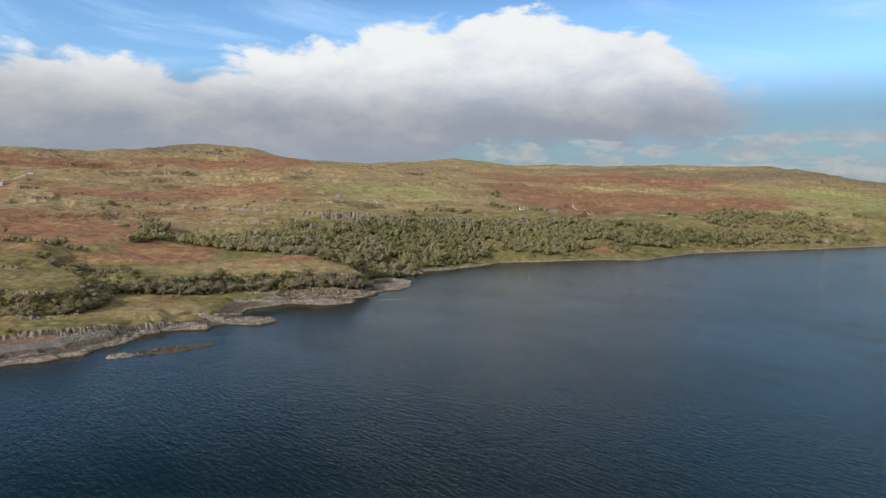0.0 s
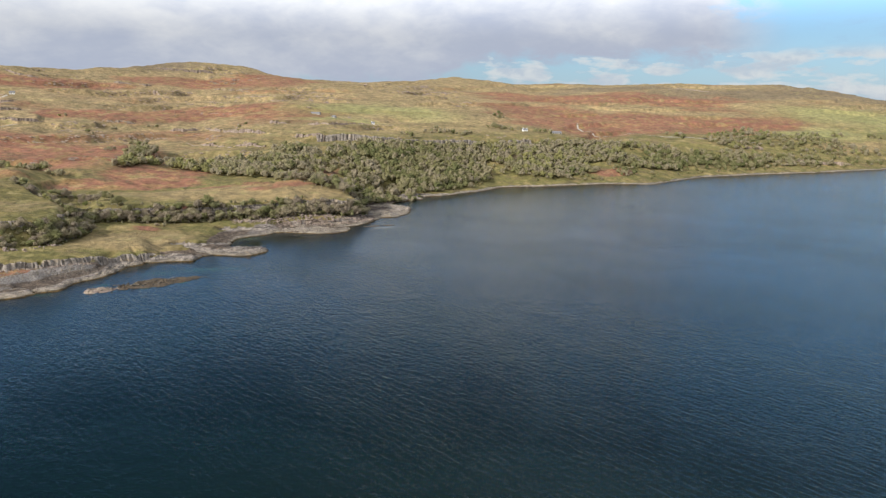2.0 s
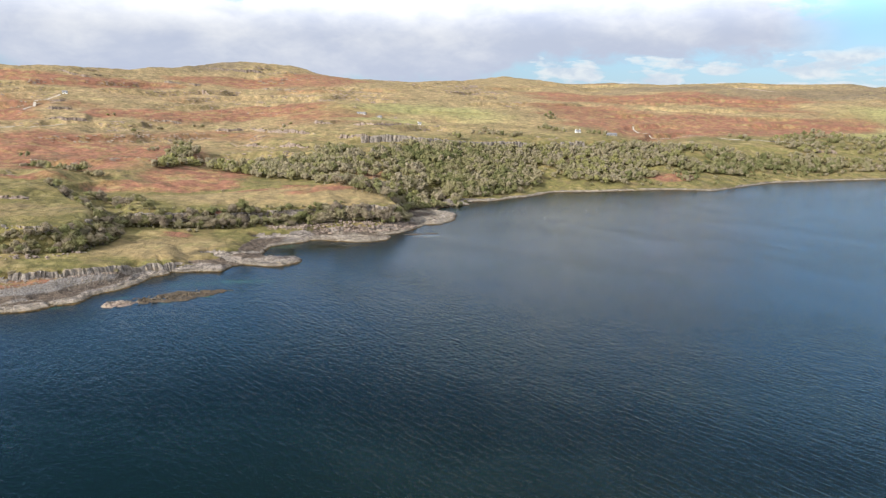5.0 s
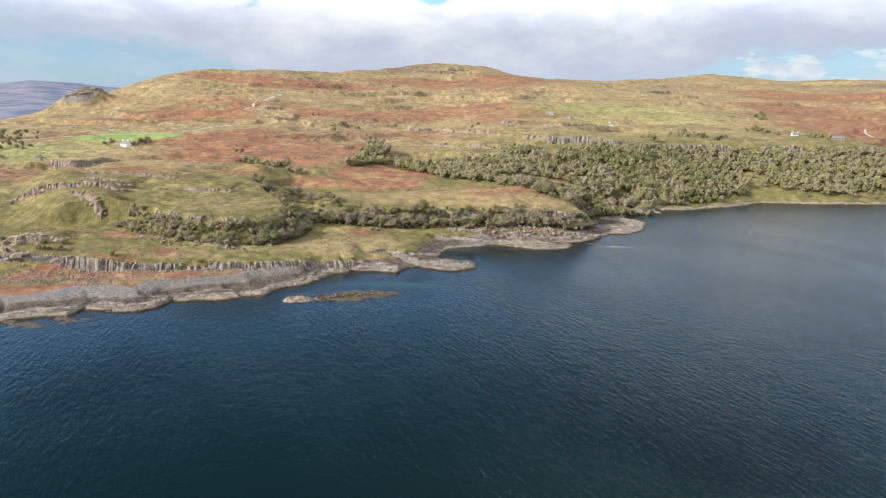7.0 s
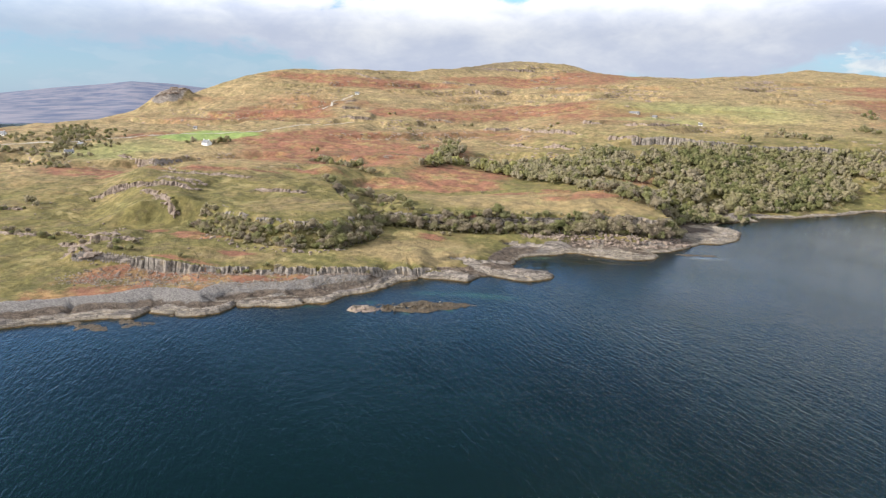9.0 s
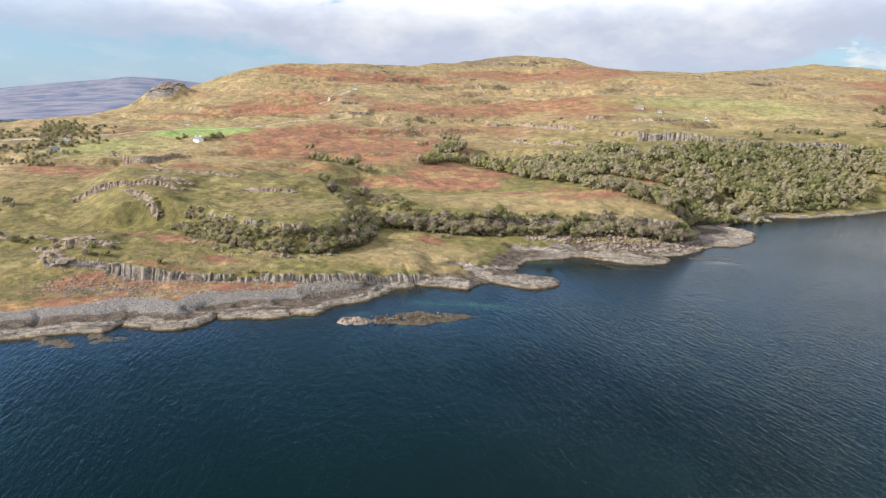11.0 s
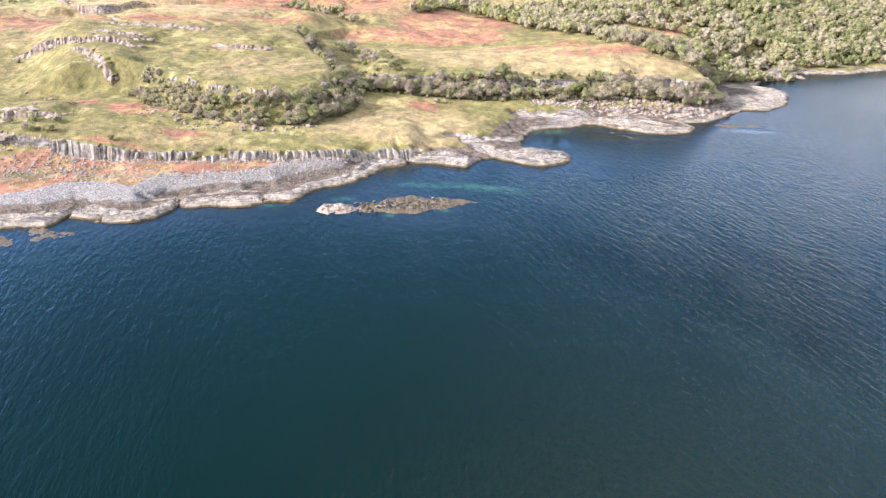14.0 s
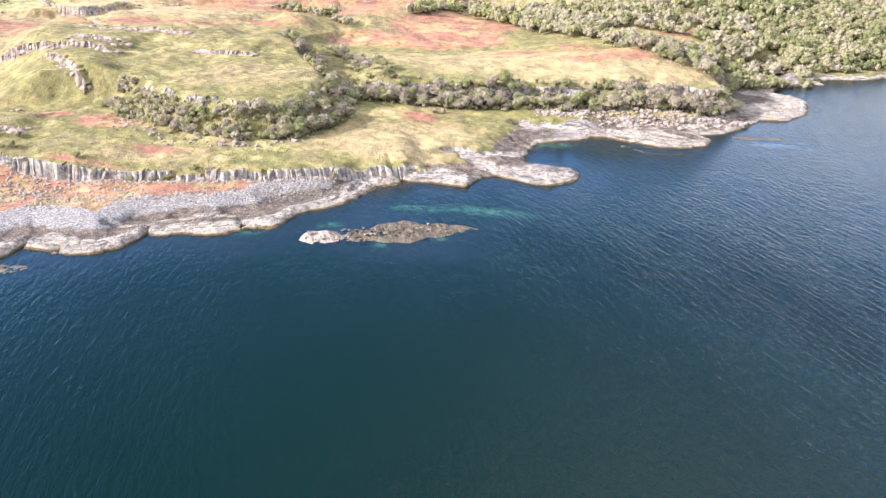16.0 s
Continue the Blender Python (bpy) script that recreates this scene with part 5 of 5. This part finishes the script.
CLUMPS += [(-609, 482, 20), (-602, 499, 20), (-591, 533, 14), (-563, 475, 18), (-611, 563, 16), (-555, 442, 16), (-517, 599, 5), (-491, 611, 5), (-484, 616, 6), (-487, 626, 5), (63, 888, 8), (79, 915, 10),
           (96, 862, 10), (118, 857, 9), (172, 980, 10), (184, 958, 10), (194, 928, 9), (225, 893, 8), (240, 880, 8), (208, 1130, 12), (201, 1079, 10), (733, 1043, 14), (778, 1048, 14), (850, 1040, 16), (-405, 331, 8), (-640, 545, 30), (-690, 600, 30), (-600, 470, 24), (-620, 590, 22), (-700, 520, 26), (-560, 500, 14), (-575, 545, 14), (-540, 455, 14), (-330, 575, 10), (-300, 560, 12)]

spots = []
for ring, gap, seed, keep in ((WOOD, 5.3, 63, 0.95), (LOBE, 5.2, 64, 0.95), (EAST_WOOD, 8.0, 65, 0.75)):
    x, y = fill(ring, gap, seed, keep)
    clear = (np.hypot((x + 39) / 20, (y - 634) / 12) > 1) & (np.hypot((x - 284) / 26, (y - 765) / 14) > 1)
    above, share, side, _ = near_line(x, y, HIGH_CLIFF)
    clear &= ~((side > 0) & (above < 110) & (share > 0) & (share < 1) & (np.random.RandomState(seed + 9).rand(len(x)) > 0.07) & (x < 330))
    glade = fractal(x, y, 70, 3, 231) + 0.3 * ramp(y, 640, 700) * ramp(x, 60, -60)
    clear &= (glade < 0.34) | (x > 420)
    thin = np.random.RandomState(seed).rand(len(x)) < 1 - 0.45 * ramp(x, 230, 420)
    spots += list(zip(x[clear & thin], y[clear & thin], np.full((clear & thin).sum(), 1.0)))
crng = random.Random(5)
for cx, cy, r in CLUMPS:
    for k in range(max(3, int(r * r / (18 if r < 15 else 32)))):
        a, d = crng.uniform(0, 6.28), r * math.sqrt(crng.random())
        spots.append((cx + math.cos(a) * d, cy + math.sin(a) * d * 0.8, crng.uniform(0.55, 0.85) * (0.75 if cx < -520 else 1.0)))
for x, y in beside(COAST[61:68], 260, 8, 60, 74):
    spots.append((x, y, crng.uniform(0.6, 1.0)))
for x, y in beside(COAST[67:76], 420, 12, 70, 69):
    if crng.random() < 0.35 + 0.65 * float(ramp(fractal(np.array(x), np.array(y), 40, 2, 232), -0.2, 0.2)):
        spots.append((x, y, crng.uniform(0.45, 0.9)))
for x, y in beside([(-745, 640), (-690, 600), (-650, 565), (-625, 545), (-600, 520), (-612, 495), (-640, 470)], 190, -16, 16, 72) + beside([(-560, 470), (-530, 450), (-505, 430)], 26, -9, 9, 73):
    spots.append((x, y, crng.uniform(0.4, 0.75)))
single = [s for s in spots if s[0] < -5 and s[1] < 560 and s[0] > -130]
rest = [s for s in spots if s not in set(single)]
for x, y, size in single[:110]:
    plant(rng.choice(TREES), x, y, rng.uniform(0.95, 1.35), rng, "olive-green birch or oak at the wood's lower edge", "trees at the edge of the wood")

FAR_TREES = []
for k in range(6):
    v, f = crown_shape(700 + k, 6, 125, 0.40, 3.5, 6.0 + 0.5 * (k % 3), 0.6, 5)
    FAR_TREES.append((np.array(v), f))


def woodland(name, label, places, seed):
    """Many trees in one mesh, each with a tint of its own."""
    r = np.random.RandomState(seed)
    vs, tris, tint, at = [], [], [], 0
    X, Y = np.array([p[0] for p in places]), np.array([p[1] for p in places])
    Z = level(X, Y)
    blotch = fractal(X, Y, 60, 3, 171)
    for k, (x, y, size) in enumerate(places):
        v, t = FAR_TREES[r.randint(6)]
        s = size * r.choice((0.7, 0.95, 1.1, 1.1, 1.3, 1.5)) * r.uniform(0.9, 1.1)
        a = r.uniform(0, 6.28)
        c, sn = math.cos(a) * s, math.sin(a) * s
        vs.append(np.stack([v[:, 0] * c - v[:, 1] * sn + x, v[:, 0] * sn + v[:, 1] * c + y, v[:, 2] * s * r.uniform(.8, 1.2) + Z[k] - 0.4], 1))
        tris.append(np.array(t) + at)
        tint.append(np.full(len(v), np.clip(0.45 + 0.55 * blotch[k] + r.normal() * 0.21, 0, 1)))
        at += len(v)
    co, tris = np.concatenate(vs), np.concatenate(tris)
    me = bpy.data.meshes.new(name)
    me.vertices.add(len(co))
    me.vertices.foreach_set("co", co.ravel())
    me.loops.add(tris.size)
    me.loops.foreach_set("vertex_index", tris.ravel())
    me.polygons.add(len(tris))
    me.polygons.foreach_set("loop_start", np.arange(0, tris.size, 3))
    me.attributes.new("tint", "FLOAT", "POINT").data.foreach_set("value", np.concatenate(tint).astype(np.float32))
    me.update(calc_edges=True)
    me.materials.append(WOOD_LEAF)
    tagged(new(name, me), label, "woodland", kind="stuff")


under = [(x, y, random.Random(k).uniform(.28, .5)) for k, (x, y) in enumerate(beside(KNOLL[2:10], 330, -4, 10, 88) + beside(FIELD_CLIFF[0:6], 260, -8, 6, 89))]
woodland("undergrowth", "low grey-green thicket between the shrubs", under, 82)
woodland("woodland", "dense olive and grey-green woodland on the slope above the shore", rest + single[110:], 81)

# ---- houses, tracks, poles and floats ----
def box(x0, y0, z0, x1, y1, z1):
    v = [(x, y, z) for z in (z0, z1) for x, y in ((x0, y0), (x1, y0), (x1, y1), (x0, y1))]
    return v, [(0, 3, 2, 1), (4, 5, 6, 7), (0, 1, 5, 4), (1, 2, 6, 5), (2, 3, 7, 6), (3, 0, 4, 7)]


def cottage(x, y, turn, long, deep, wall, ridge, label, stacks=2, windows=3, stone=None):
    root = new("cottage")
    root.matrix_world = pose(x, y, float(level(x, y)) - 0.3, 0, 0, turn)
    tagged(root, label, "house", "houses on the hillside")
    a, b = long / 2, deep / 2
    v = [(-a, -b, -1.5), (a, -b, -1.5), (a, b, -1.5), (-a, b, -1.5), (-a, -b, wall), (a, -b, wall), (a, b, wall), (-a, b, wall), (-a, 0, ridge), (a, 0, ridge)]
    part("wall", mesh_of("wall", v, [(0, 1, 5, 4), (2, 3, 7, 6), (1, 2, 6, 9, 5), (3, 0, 4, 8, 7)], stone or LIME), None, root, "grey rubble wall" if stone else "white limewashed wall")
    o, th = 0.35, 0.22
    k = (ridge - wall) / b
    e = wall - k * o
    v = [(-a - o, -b - o, e), (a + o, -b - o, e), (a + o, 0, ridge), (-a - o, 0, ridge), (-a - o, b + o, e), (a + o, b + o, e)]
    v += [(p[0], p[1], p[2] + th) for p in v]
    roof = part("roof", mesh_of("roof", v, [(6, 7, 8, 9), (9, 8, 11, 10), (1, 0, 3, 2), (2, 3, 4, 5), (0, 1, 7, 6), (5, 4, 10, 11), (0, 6, 9, 3), (3, 9, 10, 4), (1, 2, 8, 7), (2, 5, 11, 8)], SLATE), None, root, "grey slate roof")
    for s in (-1, 1)[:stacks]:
        part("chimney", mesh_of("chimney", *box(s * (a - .5) - .4, -.35, ridge - .6, s * (a - .5) + .4, .35, ridge + 1.1), LIME), None, roof)
    for n in range(windows):
        wx = (n + .5) / windows * long - a
        if n == windows // 2:
            part("door", mesh_of("door", *box(wx - .5, -b - .06, -.2, wx + .5, -b + .02, 2.0), TIMBER), None, root)
        else:
            part("window", mesh_of("window", *box(wx - .55, -b - .05, .9, wx + .55, -b + .02, 2.1), PANE), None, root)
    part("window", mesh_of("window", *box(-a - .05, -.5, 1.0, -a + .02, .5, 2.1), PANE), None, root)


cottage(-497, 602, -14, 9.5, 6, 3.0, 5.6, "white cottage with a slate roof beside a green meadow")
cottage(-585, 508, 62, 8, 5, 2.4, 4.4, "white house among the trees of the glen")
cottage(-603, 538, 10, 6, 4.5, 2.3, 4.0, "small white house among the trees of the glen", 1)
cottage(-742, 552, 20, 10, 6, 2.8, 5.2, "white farmhouse at the foot of the glen")
cottage(206, 912, 10, 7, 4.5, 2.2, 4.0, "white cottage on the bench above the wood", 2)
cottage(250, 903, 5, 14, 6, 2.6, 4.4, "long low grey farm building above the wood", 0, 4, RUBBLE)
cottage(-100, 1004, -20, 14, 4.5, 2.0, 3.4, "long low farm steading of grey stone beside the hill road", 0, 5, RUBBLE)
cottage(-72, 992, -20, 6, 4, 2.0, 3.4, "small grey stone farm building beside the hill road", 0, 2, RUBBLE)
cottage(-13, 975, 0, 5, 4, 2.2, 3.8, "small white cottage among trees on the bench", 1)
cottage(-556, 1040, 20, 7, 5, 2.6, 4.6, "white hut at the end of a hill track", 0)
cottage(-588, 688, 20, 4, 3, 2.0, 3.0, "small white shed at the top of the meadow", 0)


def ribbon(name, label, line, wide):
    """A track laid over the ground."""
    pts = []
    for (x0, y0), (x1, y1) in zip(line, line[1:]):
        n = max(2, int(math.hypot(x1 - x0, y1 - y0) / 4))
        pts += [(x0 + (x1 - x0) * k / n, y0 + (y1 - y0) * k / n) for k in range(n)]
    P = np.array(pts + [line[-1]], float)
    P = np.stack([np.convolve(np.pad(P[:, i], 6, mode="edge"), np.ones(13) / 13, "valid") for i in (0, 1)], 1)
    t = np.gradient(P, axis=0)
    t /= np.hypot(t[:, 0], t[:, 1])[:, None]
    w = np.linspace(-0.5, 0.5, 4)[None] * wide
    X, Y = P[:, :1] - t[:, 1:] * w, P[:, 1:] + t[:, :1] * w
    tagged(sheet(name, X, Y, level(X, Y) + 0.28, GRAVEL), label, "road", kind="structure")


ribbon("road", "pale single-track road across the hillside", [(-700, 480), (-643, 531), (-591, 590), (-556, 660), (-504, 690), (-498, 740), (-475, 775), (-455, 802), (-436, 826)], 2.8)
ribbon("track", "pale gravel track climbing to the hut", [(-540, 900), (-552, 940), (-560, 990), (-557, 1036)], 3.4)
ribbon("track", "pale path across the bracken hill", [(340, 1110), (334, 1070), (326, 1017), (385, 997), (515, 972), (600, 960)], 3.0)


def power_pole(x, y, turn):
    root = new("power_pole")
    root.matrix_world = pose(x, y, float(level(x, y)), 0, 0, turn)
    tagged(root, "weathered wooden power pole standing on the moor", "pole", "power poles")
    n = 8
    v = [(math.cos(k * .7854) * r, math.sin(k * .7854) * r, z) for z, r in ((-.8, .2), (9.0, .14)) for k in range(n)]
    part("pole", mesh_of("pole", v, [(k, (k + 1) % n, n + (k + 1) % n, n + k) for k in range(n)] + [tuple(range(n, 2 * n))], TIMBER), None, root)
    part("crossarm", mesh_of("crossarm", *box(-1.0, -.08, 8.3, 1.0, .08, 8.55), TIMBER), None, root)
    for s in (-.8, 0, .8):
        part("insulator", mesh_of("insulator", *box(s - .06, -.06, 8.55, s + .06, .06, 8.8), SLATE), None, root)


for x, y in ((-193, 863), (-307, 998), (-340, 1056), (-440, 1218), (-152, 1013), (-250, 940), (-400, 985), (-470, 1010), (-75, 960), (40, 930)):
    power_pole(x, y, 25)


def buoy(x, y, size):
    rings = [(-.5, .3), (-.25, .62), (.1, .72), (.45, .55), (.62, .25), (.85, .12)]
    n = 10
    v = [(math.cos(6.2832 * k / n) * r * size, math.sin(6.2832 * k / n) * r * size, z * size) for z, r in rings for k in range(n)]
    f = [(i * n + k, i * n + (k + 1) % n, (i + 1) * n + (k + 1) % n, (i + 1) * n + k) for i in range(len(rings) - 1) for k in range(n)] + [tuple(range((len(rings) - 1) * n, len(rings) * n))]
    ob = new("buoy", mesh_of("buoy", v, f, FLOAT, True))
    ob.location = (x, y, 0.1)
    tagged(ob, "white plastic mooring float on the water", "buoy", "floats on the water")


for x, y, s in ((96, 520, .5), (98, 579, .35), (123, 594, .4), (139, 559, .6), (179, 593, .6), (117, 598, .35), (88, 572, .3), (84, 566, .3), (106, 586, .35), (150, 566, .35)):
    buoy(x, y, 0.55 * s)
for k in range(9):
    buoy(62 + 4.0 * k, 543 + 3.1 * k, 0.15)
